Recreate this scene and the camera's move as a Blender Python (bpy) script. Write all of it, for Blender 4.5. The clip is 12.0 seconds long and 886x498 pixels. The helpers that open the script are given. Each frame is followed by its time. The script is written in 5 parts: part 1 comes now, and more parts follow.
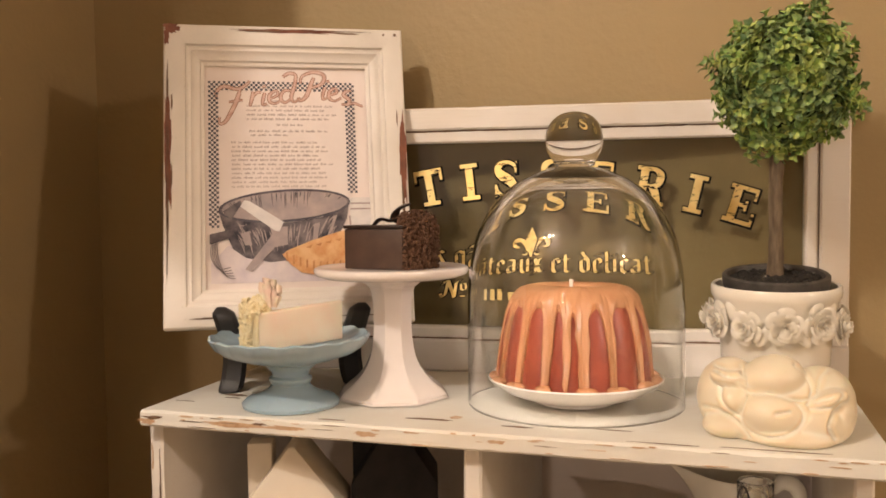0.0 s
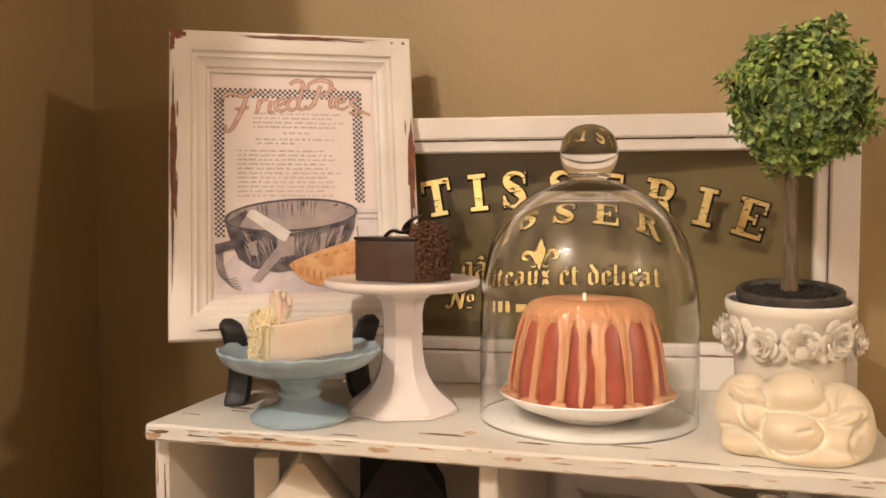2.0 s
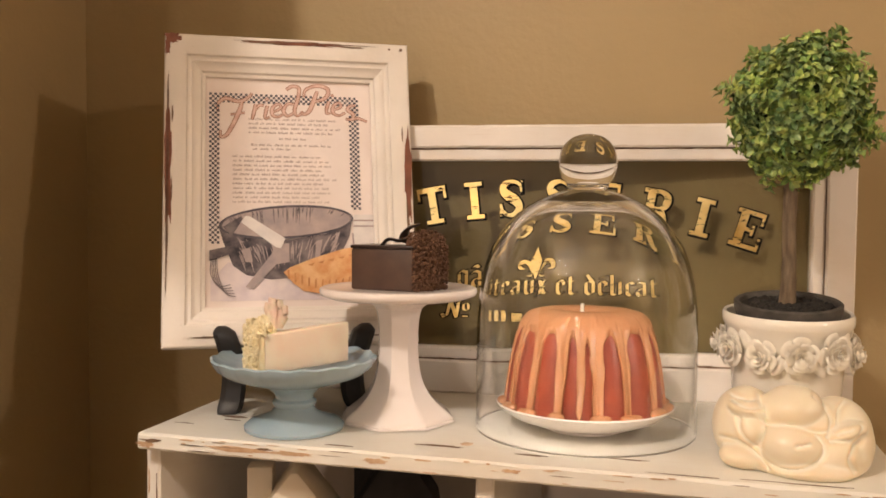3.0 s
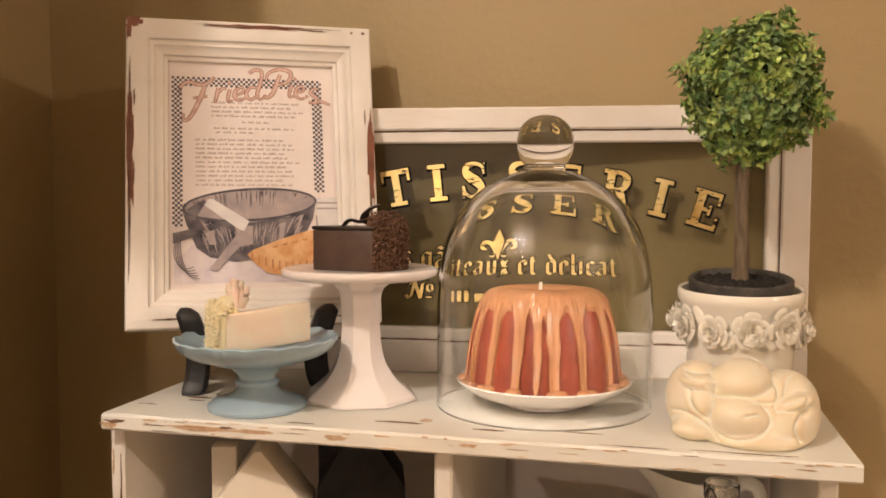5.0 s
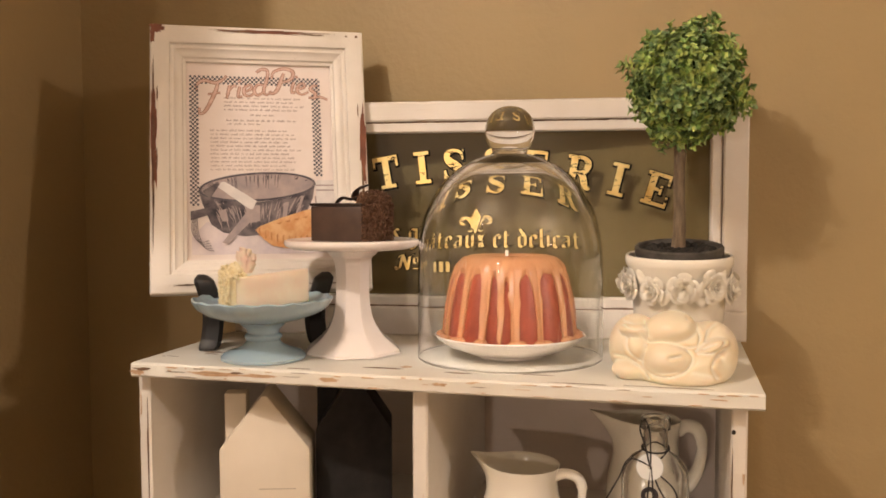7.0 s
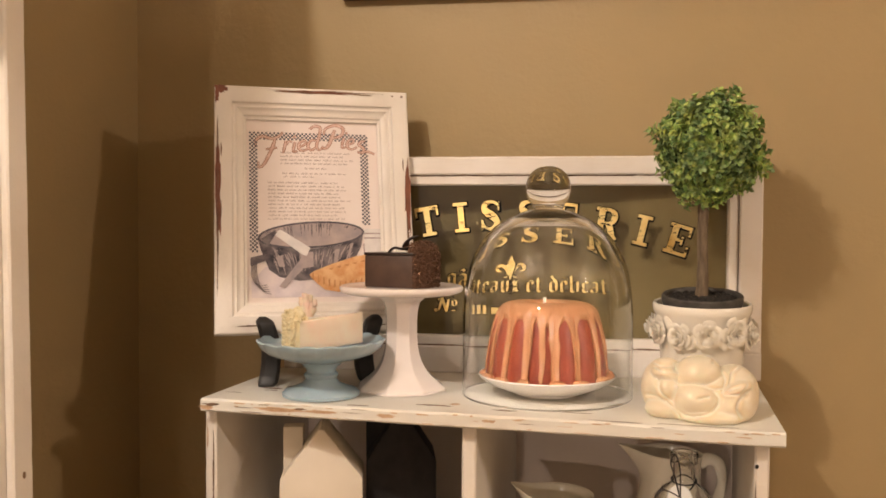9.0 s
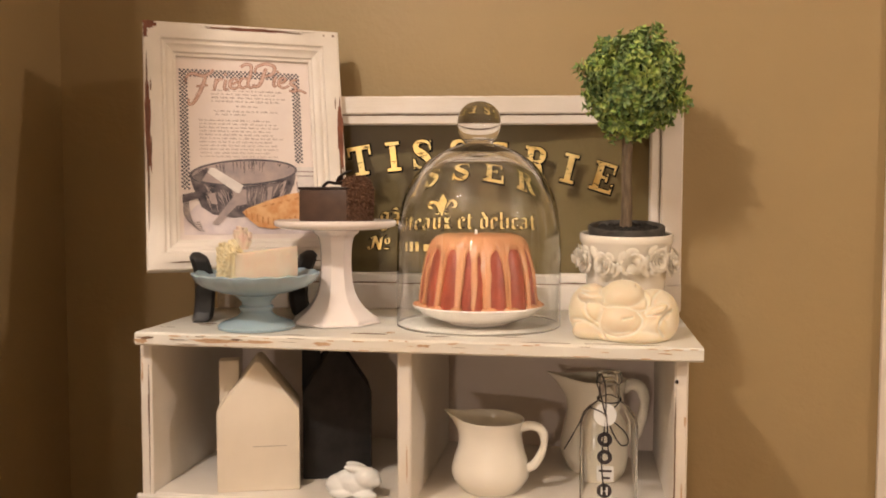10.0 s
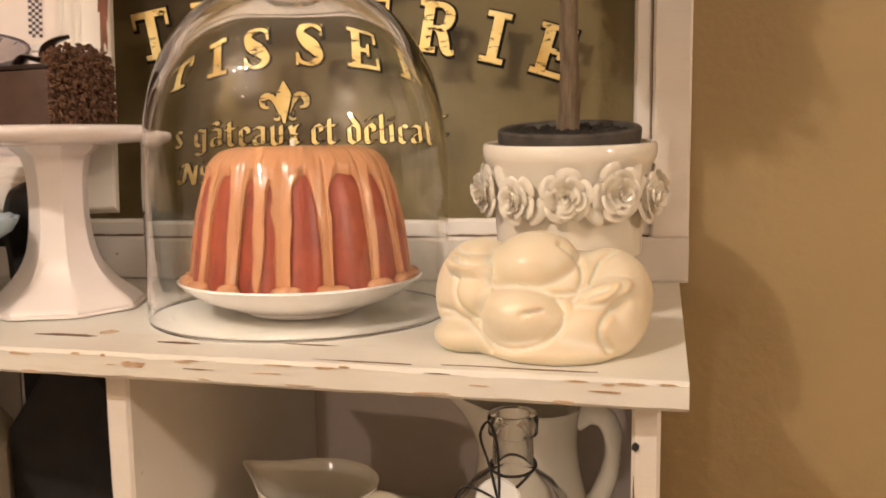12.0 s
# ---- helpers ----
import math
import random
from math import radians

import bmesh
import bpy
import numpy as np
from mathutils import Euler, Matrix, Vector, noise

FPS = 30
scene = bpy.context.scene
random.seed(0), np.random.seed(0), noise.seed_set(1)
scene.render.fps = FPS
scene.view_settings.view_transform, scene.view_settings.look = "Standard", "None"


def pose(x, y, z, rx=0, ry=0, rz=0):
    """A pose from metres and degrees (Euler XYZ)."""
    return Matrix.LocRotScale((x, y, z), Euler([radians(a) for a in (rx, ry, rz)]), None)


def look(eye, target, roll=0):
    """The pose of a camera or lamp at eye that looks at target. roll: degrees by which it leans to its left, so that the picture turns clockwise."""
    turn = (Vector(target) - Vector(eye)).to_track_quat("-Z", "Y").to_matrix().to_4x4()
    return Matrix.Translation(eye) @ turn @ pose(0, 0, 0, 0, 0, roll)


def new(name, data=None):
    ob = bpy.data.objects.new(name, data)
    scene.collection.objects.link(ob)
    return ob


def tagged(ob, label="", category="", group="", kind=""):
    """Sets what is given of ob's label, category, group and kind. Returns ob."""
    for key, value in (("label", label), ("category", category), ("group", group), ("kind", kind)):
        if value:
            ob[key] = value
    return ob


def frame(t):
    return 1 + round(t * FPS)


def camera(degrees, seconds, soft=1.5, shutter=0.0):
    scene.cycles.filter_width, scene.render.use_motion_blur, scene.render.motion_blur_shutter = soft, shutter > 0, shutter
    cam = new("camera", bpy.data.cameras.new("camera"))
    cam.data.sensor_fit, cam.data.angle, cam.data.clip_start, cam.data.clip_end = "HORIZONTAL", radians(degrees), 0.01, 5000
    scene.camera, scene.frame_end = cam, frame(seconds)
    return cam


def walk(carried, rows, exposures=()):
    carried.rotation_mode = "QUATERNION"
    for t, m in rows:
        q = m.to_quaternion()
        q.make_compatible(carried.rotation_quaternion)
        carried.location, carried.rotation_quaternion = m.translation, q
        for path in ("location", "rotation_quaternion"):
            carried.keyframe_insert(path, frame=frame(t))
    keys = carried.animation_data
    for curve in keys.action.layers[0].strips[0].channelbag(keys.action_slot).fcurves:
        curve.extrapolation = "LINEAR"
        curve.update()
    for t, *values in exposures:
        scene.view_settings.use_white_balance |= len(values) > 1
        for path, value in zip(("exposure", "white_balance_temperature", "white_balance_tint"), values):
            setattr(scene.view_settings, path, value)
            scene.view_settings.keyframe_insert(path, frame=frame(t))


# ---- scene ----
cam = camera(54.0, 12.0, 1.7, 0.25)
PATH = [
    (0, (0.01, 0.04, 1.421), (-0.577, 1.949, 1.316), -0.6),
    (0.5, (0.006, 0.03, 1.419), (-0.57, 1.942, 1.312), -0.6),
    (1, (-0.008, 0.026, 1.42), (-0.571, 1.942, 1.313), -0.4),
    (1.5, (-0.021, 0.029, 1.426), (-0.572, 1.949, 1.322), -0.2),
    (2, (-0.032, 0.041, 1.432), (-0.572, 1.964, 1.333), -0.1),
    (2.5, (-0.046, 0.044, 1.439), (-0.575, 1.971, 1.351), 0.3),
    (4.5, (-0.03, 0.051, 1.43), (-0.498, 1.992, 1.322), 0.0),
    (5, (-0.016, 0.038, 1.428), (-0.489, 1.978, 1.313), 0.1),
    (5.5, (0.014, 0.006, 1.42), (-0.462, 1.945, 1.302), 0.1),
    (6, (0.045, -0.036, 1.407), (-0.44, 1.9, 1.283), 0.1),
    (6.5, (0.064, -0.085, 1.4), (-0.435, 1.848, 1.278), -0.1),
    (8.5, (0.077, -0.171, 1.427), (-0.438, 1.76, 1.357), -0.0),
    (9, (0.023, -0.239, 1.44), (-0.465, 1.7, 1.381), 0.3),
    (9.5, (0.011, -0.307, 1.41), (-0.415, 1.646, 1.333), 0.1),
    (10, (0.02, -0.27, 1.382), (-0.303, 1.7, 1.26), 0.1),
    (10.5, (0.057, -0.095, 1.368), (-0.254, 1.874, 1.209), 0.4),
    (11, (0.112, 0.111, 1.378), (-0.249, 2.071, 1.213), 1.0),
    (11.5, (0.142, 0.268, 1.357), (-0.291, 2.211, 1.169), 0.4),
    (12, (0.158, 0.377, 1.327), (-0.331, 2.3, 1.081), -0.8),
]
walk(cam, [(t, look(eye, target, roll)) for t, eye, target, roll in PATH])

# ---- light ----
WARM = (1.0, 0.855, 0.745)
AMBER = (1.0, 0.82, 0.68)


def bulb(name, where, watts, radius, colour=WARM):
    lamp = bpy.data.lights.new(name, "POINT")
    lamp.energy, lamp.shadow_soft_size, lamp.color = watts, radius, colour
    ob = new(name, lamp)
    ob.location = where
    return ob


# a main bulb with candle bulbs round it on one side, a ceiling lamp on the other
bulb("chandelier_bulb", (-0.68, -0.25, 2.42), 45, 0.02)
for k in range(3):
    bulb("chandelier_bulb", (-0.68 + 0.17 * math.cos(k * 2.09 + 0.6), -0.30 + 0.17 * math.sin(k * 2.09 + 0.6), 2.36), 6, 0.02)
bulb("unseen_bulb", (2.30, -0.20, 2.20), 57, 0.05, AMBER)
# low front fill with no known lamp there, added to brighten the cubbies
bulb("unseen_bulb", (-0.35, -2.70, 1.45), 43, 0.06, AMBER)
world = bpy.data.worlds.new("room_dark")
world.use_nodes = True
world.node_tree.nodes["Background"].inputs[0].default_value = (0.5, 0.38, 0.27, 1)
world.node_tree.nodes["Background"].inputs[1].default_value = 0.02
scene.world = world


# ---- materials ----
def rgb(r, g, b):
    return (r, g, b, 1.0)


class Mat:
    """A node material with a Principled shader and short ways to add nodes."""

    def __init__(self, name, colour, rough=0.5, metal=0.0, spec=0.5):
        self.m = bpy.data.materials.new(name)
        self.m.use_nodes = True
        self.n = self.m.node_tree.nodes
        self.l = self.m.node_tree.links
        self.p = self.n["Principled BSDF"]
        self.p.inputs["Base Color"].default_value = rgb(*colour)
        self.p.inputs["Roughness"].default_value = rough
        self.p.inputs["Metallic"].default_value = metal
        self.p.inputs["Specular IOR Level"].default_value = spec
        self.co = None

    def coords(self, scale=(1, 1, 1)):
        tc = self.n.new("ShaderNodeTexCoord")
        mp = self.n.new("ShaderNodeMapping")
        mp.inputs["Scale"].default_value = scale
        self.l.new(tc.outputs["Object"], mp.inputs["Vector"])
        return mp.outputs["Vector"]

    def noise(self, scale, detail=4, stretch=(1, 1, 1), rough=0.55):
        t = self.n.new("ShaderNodeTexNoise")
        t.inputs["Scale"].default_value = scale
        t.inputs["Detail"].default_value = detail
        t.inputs["Roughness"].default_value = rough
        self.l.new(self.coords(stretch), t.inputs["Vector"])
        return t.outputs["Fac"]

    def ramp(self, fac, a, b, lo=0.0, hi=1.0):
        r = self.n.new("ShaderNodeMapRange")
        r.inputs["From Min"].default_value, r.inputs["From Max"].default_value = a, b
        r.inputs["To Min"].default_value, r.inputs["To Max"].default_value = lo, hi
        self.l.new(fac, r.inputs["Value"])
        return r.outputs["Result"]

    def mix(self, fac, c1, c2):
        x = self.n.new("ShaderNodeMix")
        x.data_type = "RGBA"
        self.l.new(fac, x.inputs["Factor"])
        for c, s in ((c1, x.inputs["A"]), (c2, x.inputs["B"])):
            if isinstance(c, tuple):
                s.default_value = rgb(*c)
            else:
                self.l.new(c, s)
        return x.outputs["Result"]

    def times(self, a, b):
        x = self.n.new("ShaderNodeMath")
        x.operation = "MULTIPLY"
        self.l.new(a, x.inputs[0])
        if isinstance(b, float):
            x.inputs[1].default_value = b
        else:
            self.l.new(b, x.inputs[1])
        return x.outputs["Value"]

    def colour(self, c):
        self.l.new(c, self.p.inputs["Base Color"])
        return self

    def gloss(self, v):
        self.l.new(v, self.p.inputs["Roughness"])
        return self

    def bump(self, h, strength=0.3, distance=0.002):
        b = self.n.new("ShaderNodeBump")
        b.inputs["Strength"].default_value = strength
        b.inputs["Distance"].default_value = distance
        self.l.new(h, b.inputs["Height"])
        self.l.new(b.outputs["Normal"], self.p.inputs["Normal"])
        return self


def paint_wall(name, c):
    a = Mat(name, c, 0.55, 0, 0.35)
    big = a.noise(1.7, 3)
    a.colour(a.mix(a.ramp(big, 0.3, 0.7), tuple(v * 0.93 for v in c), tuple(min(1, v * 1.06) for v in c)))
    a.bump(a.noise(75, 3), 0.42, 0.0026)
    return a.m


def worn_white(name, base, under, amount=0.66, stretch=(2.5, 9, 9), grain=(2, 30, 30), dirt=(0.62, 0.52, 0.40)):
    """White chalky paint on wood, rubbed and chipped through to the wood."""
    a = Mat(name, base, 0.5, 0, 0.4)
    g = a.noise(9, 6, grain)
    stain = a.noise(5.5, 5)
    c = a.mix(a.ramp(stain, 0.42, 0.80, 0, 0.6), base, dirt)
    c = a.mix(a.ramp(g, 0.62, 0.78, 0, 0.35), c, dirt)
    chips = a.noise(7, 7, stretch, 0.62)
    mask = a.ramp(chips, amount, amount + 0.05)
    c = a.mix(mask, c, a.mix(g, under, tuple(v * 0.4 for v in under)))
    a.colour(c)
    a.bump(a.mix(mask, g, (0, 0, 0)), 0.25, 0.0012)
    a.gloss(a.ramp(g, 0.3, 0.8, 0.38, 0.62))
    return a.m


def ceramic(name, c, rough=0.14, shade=0.93, sss=0.0):
    a = Mat(name, c, rough, 0, 0.5)
    n = a.noise(14, 4)
    a.colour(a.mix(a.ramp(n, 0.35, 0.7), tuple(v * shade for v in c), c))
    a.bump(a.noise(60, 2), 0.08, 0.001)
    if sss:
        a.p.inputs["Subsurface Weight"].default_value = sss
        a.p.inputs["Subsurface Radius"].default_value = (0.01, 0.006, 0.004)
        a.p.inputs["Subsurface Scale"].default_value = 0.4
    return a.m


def mottled(name, c1, c2, scale, rough=0.7, bump=0.4, dist=0.002, spec=0.35, stretch=(1, 1, 1)):
    a = Mat(name, c1, rough, 0, spec)
    n = a.noise(scale, 6, stretch)
    a.colour(a.mix(a.ramp(n, 0.32, 0.68), c1, c2))
    a.bump(a.noise(scale * 2.2, 5, stretch), bump, dist)
    return a.m


WALL = paint_wall("olive_tan_paint", (0.35, 0.254, 0.125))
CEIL = paint_wall("ceiling_paint", (0.7, 0.66, 0.58))
# unseen floor: an assumed pale beige that bounces light into the cubbies
FLOOR = mottled("beige_bounce_floor", (0.42, 0.33, 0.25), (0.50, 0.40, 0.30), 120, 0.95, 0.6, 0.004, 0.1)
TRIM = worn_white("trim_white_paint", (0.78, 0.72, 0.64), (0.3, 0.16, 0.08), 0.74)
SHELF = worn_white("shabby_white_paint", (0.80, 0.75, 0.68), (0.40, 0.27, 0.18), 0.72, (2.2, 8, 14))
SHELF_TOP = worn_white("rubbed_white_paint", (0.79, 0.77, 0.70), (0.38, 0.29, 0.20), 0.785, (2.0, 7, 14))
INSIDE = worn_white("cubby_white_paint", (0.77, 0.67, 0.61), (0.4, 0.28, 0.2), 0.76)
SIGNW = worn_white("sign_white_paint", (0.80, 0.75, 0.69), (0.24, 0.11, 0.06), 0.69, (4, 9, 9))
FRAMEW = worn_white("glazed_cream_paint", (0.78, 0.72, 0.645), (0.32, 0.12, 0.06), 0.71, (5, 5, 5), (14, 14, 14), (0.50, 0.44, 0.35))
RUST = mottled("bare_red_wood", (0.26, 0.095, 0.05), (0.13, 0.045, 0.025), 40, 0.6, 0.4, 0.0008)
CHIPWOOD = mottled("bare_orange_wood", (0.66, 0.50, 0.35), (0.46, 0.27, 0.14), 60, 0.65, 0.5, 0.001)
DARKCHIP = mottled("dark_old_wood", (0.10, 0.055, 0.03), (0.24, 0.15, 0.09), 60, 0.7, 0.5, 0.001)
BLACKW = mottled("black_lacquer", (0.012, 0.011, 0.011), (0.02, 0.018, 0.017), 30, 0.5, 0.1, 0.001, 0.5)
CHALK = mottled("matt_black_paint", (0.018, 0.016, 0.016), (0.03, 0.027, 0.025), 30, 0.8, 0.2, 0.001, 0.2)
WHITE_CER = ceramic("white_glaze", (0.82, 0.76, 0.70), 0.13)
PINK_CER = ceramic("blush_white_glaze", (0.86, 0.785, 0.74), 0.16)
CREAM_CER = ceramic("cream_glaze", (0.86, 0.81, 0.71), 0.15, 0.96)
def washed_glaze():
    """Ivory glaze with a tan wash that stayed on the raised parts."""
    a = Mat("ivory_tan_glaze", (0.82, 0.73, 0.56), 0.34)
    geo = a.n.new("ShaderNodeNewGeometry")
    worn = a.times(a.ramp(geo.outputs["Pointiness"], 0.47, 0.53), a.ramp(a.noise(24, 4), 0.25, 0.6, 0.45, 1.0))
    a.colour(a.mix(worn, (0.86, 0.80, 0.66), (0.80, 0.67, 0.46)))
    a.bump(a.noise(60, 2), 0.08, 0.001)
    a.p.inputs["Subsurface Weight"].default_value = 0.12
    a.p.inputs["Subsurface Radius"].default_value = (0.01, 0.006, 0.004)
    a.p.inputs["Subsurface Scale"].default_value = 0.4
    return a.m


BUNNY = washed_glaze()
MILKY = ceramic("milk_glass", (0.82, 0.83, 0.82), 0.1)
MATTW = mottled("matt_ivory_plaster", (0.78, 0.70, 0.58), (0.72, 0.64, 0.52), 12, 0.65, 0.1, 0.001)
BLUE = ceramic("pale_blue_glass", (0.36, 0.47, 0.535), 0.12, 0.9, 0.2)
PAPER = mottled("print_paper", (0.80, 0.71, 0.66), (0.76, 0.66, 0.60), 18, 0.55, 0.05, 0.0005)
INKTITLE = mottled("brown_title_ink", (0.30, 0.15, 0.10), (0.44, 0.25, 0.19), 160, 0.6, 0, 0.0005)
INKROSE = mottled("rose_ink", (0.58, 0.36, 0.29), (0.72, 0.52, 0.44), 160, 0.6, 0, 0.0005)
INKBLK = mottled("black_ink", (0.06, 0.055, 0.07), (0.11, 0.10, 0.12), 200, 0.6, 0, 0.0005)
INKGREY = mottled("grey_brown_ink", (0.42, 0.34, 0.31), (0.58, 0.48, 0.44), 420, 0.6, 0, 0.0005)
W_DARK = mottled("watercolour_dark_grey", (0.035, 0.03, 0.04), (0.22, 0.18, 0.18), 60, 0.6, 0, 0.0005)
W_MID = mottled("watercolour_grey", (0.30, 0.25, 0.25), (0.46, 0.36, 0.33), 45, 0.6, 0, 0.0005)
W_PALE = mottled("watercolour_pale_grey", (0.62, 0.58, 0.56), (0.74, 0.69, 0.65), 50, 0.6, 0, 0.0005)
W_LILAC = mottled("watercolour_lilac", (0.60, 0.52, 0.55), (0.76, 0.67, 0.65), 40, 0.6, 0, 0.0005)
W_PIE = mottled("watercolour_pastry", (0.62, 0.28, 0.10), (0.76, 0.48, 0.24), 70, 0.6, 0, 0.0005)
W_PIE2 = mottled("watercolour_crust", (0.42, 0.17, 0.06), (0.60, 0.28, 0.11), 90, 0.6, 0, 0.0005)
CHOC = mottled("chocolate_cake", (0.055, 0.030, 0.020), (0.075, 0.042, 0.028), 50, 0.5, 0.2, 0.001, 0.4)
CHOCG = mottled("glossy_chocolate", (0.022, 0.012, 0.010), (0.03, 0.017, 0.013), 40, 0.28, 0.1, 0.001, 0.5)
CRUMB = mottled("chocolate_crumbs", (0.085, 0.040, 0.020), (0.15, 0.075, 0.040), 130, 0.75, 0.5, 0.001)
SPONGE = mottled("pink_peach_sponge", (0.82, 0.62, 0.47), (0.83, 0.72, 0.57), 22, 0.6, 0.25, 0.001)
SPONGE.node_tree.nodes["Principled BSDF"].inputs["Subsurface Weight"].default_value = 0.15
CREAM = mottled("cream_frosting", (0.78, 0.65, 0.37), (0.83, 0.75, 0.53), 90, 0.55, 0.4, 0.001)
ROSEF = mottled("pink_frosting", (0.82, 0.60, 0.50), (0.80, 0.72, 0.55), 70, 0.5, 0.2, 0.001)
def wax():
    a = Mat("red_orange_wax", (0.40, 0.08, 0.034), 0.3)
    broad, fine = a.noise(26, 4), a.noise(140, 4)
    c = a.mix(a.ramp(broad, 0.35, 0.68), (0.21, 0.034, 0.020), (0.36, 0.070, 0.034))
    a.colour(a.mix(a.ramp(fine, 0.5, 0.75, 0, 0.3), c, (0.52, 0.14, 0.06)))
    a.bump(fine, 0.15, 0.001)
    a.gloss(a.ramp(broad, 0.3, 0.7, 0.32, 0.5))
    a.p.inputs["Subsurface Weight"].default_value = 0.12
    a.p.inputs["Subsurface Radius"].default_value = (0.01, 0.004, 0.002)
    a.p.inputs["Subsurface Scale"].default_value = 0.4
    return a.m


BUNDT = wax()
ICING = ceramic("peach_icing", (0.56, 0.265, 0.13), 0.25, 0.82, 0.10)
BARK = mottled("grey_brown_bark", (0.10, 0.07, 0.045), (0.20, 0.15, 0.10), 60, 0.8, 0.8, 0.002, 0.2, (3, 3, 0.6))
SOIL = mottled("dark_moss_soil", (0.012, 0.010, 0.009), (0.03, 0.025, 0.02), 120, 0.9, 0.8, 0.002)
LINER = mottled("dark_grey_liner", (0.045, 0.040, 0.035), (0.09, 0.08, 0.07), 60, 0.6, 0.3, 0.001)
TWINE = mottled("black_cord", (0.015, 0.013, 0.013), (0.03, 0.026, 0.025), 200, 0.6, 0.2, 0.0005)
DISC = mottled("dark_button", (0.025, 0.02, 0.025), (0.05, 0.04, 0.045), 200, 0.35, 0.1, 0.0005, 0.5)
OUTLINE = mottled("black_sign_paint", (0.008, 0.007, 0.006), (0.015, 0.013, 0.011), 90, 0.7, 0, 0.0005, 0.1)


def leaf_material():
    a = Mat("topiary_leaf", (0.07, 0.14, 0.03), 0.42, 0, 0.4)
    geo = a.n.new("ShaderNodeNewGeometry")
    sprig, tone = a.noise(48, 2), a.noise(16, 2)
    dark = a.mix(geo.outputs["Random Per Island"], (0.07, 0.14, 0.045), (0.28, 0.38, 0.15))
    light = a.mix(geo.outputs["Random Per Island"], (0.18, 0.31, 0.07), (0.50, 0.58, 0.15))
    c = a.mix(a.ramp(sprig, 0.42, 0.58), dark, light)
    a.colour(a.mix(a.ramp(tone, 0.55, 0.75, 0, 0.6), c, (0.10, 0.17, 0.07)))
    a.p.inputs["Transmission Weight"].default_value = 0.0
    return a.m


LEAF = leaf_material()
LEAFCORE = mottled("dark_inner_core", (0.010, 0.022, 0.006), (0.025, 0.05, 0.012), 60, 0.9, 0.8, 0.004)


def gold_material():
    a = Mat("gold_leaf", (0.86, 0.60, 0.20), 0.34, 0.75, 0.5)
    flecks = a.noise(90, 6, (0.6, 1, 2.4), 0.7)
    tone = a.noise(20, 3)
    c = a.mix(a.ramp(tone, 0.3, 0.7), (0.70, 0.46, 0.14), (0.93, 0.76, 0.36))
    a.colour(a.mix(a.ramp(flecks, 0.575, 0.61), c, (0.03, 0.02, 0.01)))
    a.gloss(a.ramp(tone, 0.3, 0.7, 0.28, 0.45))
    return a.m


GOLD = gold_material()


def glass_material(name, tint=(1, 1, 1), ior=1.46, rough=0.0):
    a = Mat(name, tint, rough)
    a.p.inputs["Transmission Weight"].default_value = 1.0
    a.p.inputs["IOR"].default_value = ior
    return a.m


GLASS = glass_material("clear_glass", (0.985, 0.99, 0.98))


def old_pane():
    """Thin, slightly smoked old window glass: tinted and a little glossy."""
    m = bpy.data.materials.new("smoked_window_glass")
    m.use_nodes = True
    n, l = m.node_tree.nodes, m.node_tree.links
    n.remove(n["Principled BSDF"])
    clear, shine, both = n.new("ShaderNodeBsdfTransparent"), n.new("ShaderNodeBsdfGlossy"), n.new("ShaderNodeMixShader")
    clear.inputs["Color"].default_value = rgb(0.84, 0.85, 0.82)
    shine.inputs["Roughness"].default_value = 0.35
    both.inputs[0].default_value = 0.012
    l.new(clear.outputs[0], both.inputs[1])
    l.new(shine.outputs[0], both.inputs[2])
    l.new(both.outputs[0], n["Material Output"].inputs[0])
    return m


PANE = old_pane()


# ---- mesh helpers ----
def thing(name, where, label, category, group="", turn=0.0, lean=0.0):
    ob = new(name)
    ob.empty_display_size = 0.02
    ob.matrix_basis = pose(*where, lean, 0, turn)
    return tagged(ob, label, category, group)


def to_mesh(name, bm, material, smooth=35):
    me = bpy.data.meshes.new(name)
    bmesh.ops.recalc_face_normals(bm, faces=bm.faces[:])
    bm.to_mesh(me)
    bm.free()
    me.materials.append(material)
    if smooth:
        me.polygons.foreach_set("use_smooth", [True] * len(me.polygons))
        me.set_sharp_from_angle(angle=radians(smooth))
    return me


def part(name, bm, material, parent, label="", smooth=35):
    ob = new(name, to_mesh(name, bm, material, smooth))
    ob.parent = parent
    return tagged(ob, label)


def solo(name, bm, material, label, category, where=(0, 0, 0), kind="", smooth=35, group=""):
    ob = new(name, to_mesh(name, bm, material, smooth))
    ob.matrix_basis = pose(*where)
    return tagged(ob, label, category, group, kind)


def box(x0, x1, y0, y1, z0, z1, bevel=0.0, bm=None, cuts=0):
    b = bm or bmesh.new()
    made = bmesh.ops.create_cube(b, size=1.0)["verts"]
    for v in made:
        v.co = Vector(((x0 + x1) / 2 + v.co.x * (x1 - x0), (y0 + y1) / 2 + v.co.y * (y1 - y0), (z0 + z1) / 2 + v.co.z * (z1 - z0)))
    if bevel:
        es = list({e for v in made for e in v.link_edges})
        bmesh.ops.bevel(b, geom=es, offset=bevel, segments=2, affect="EDGES", profile=0.6)
    return b


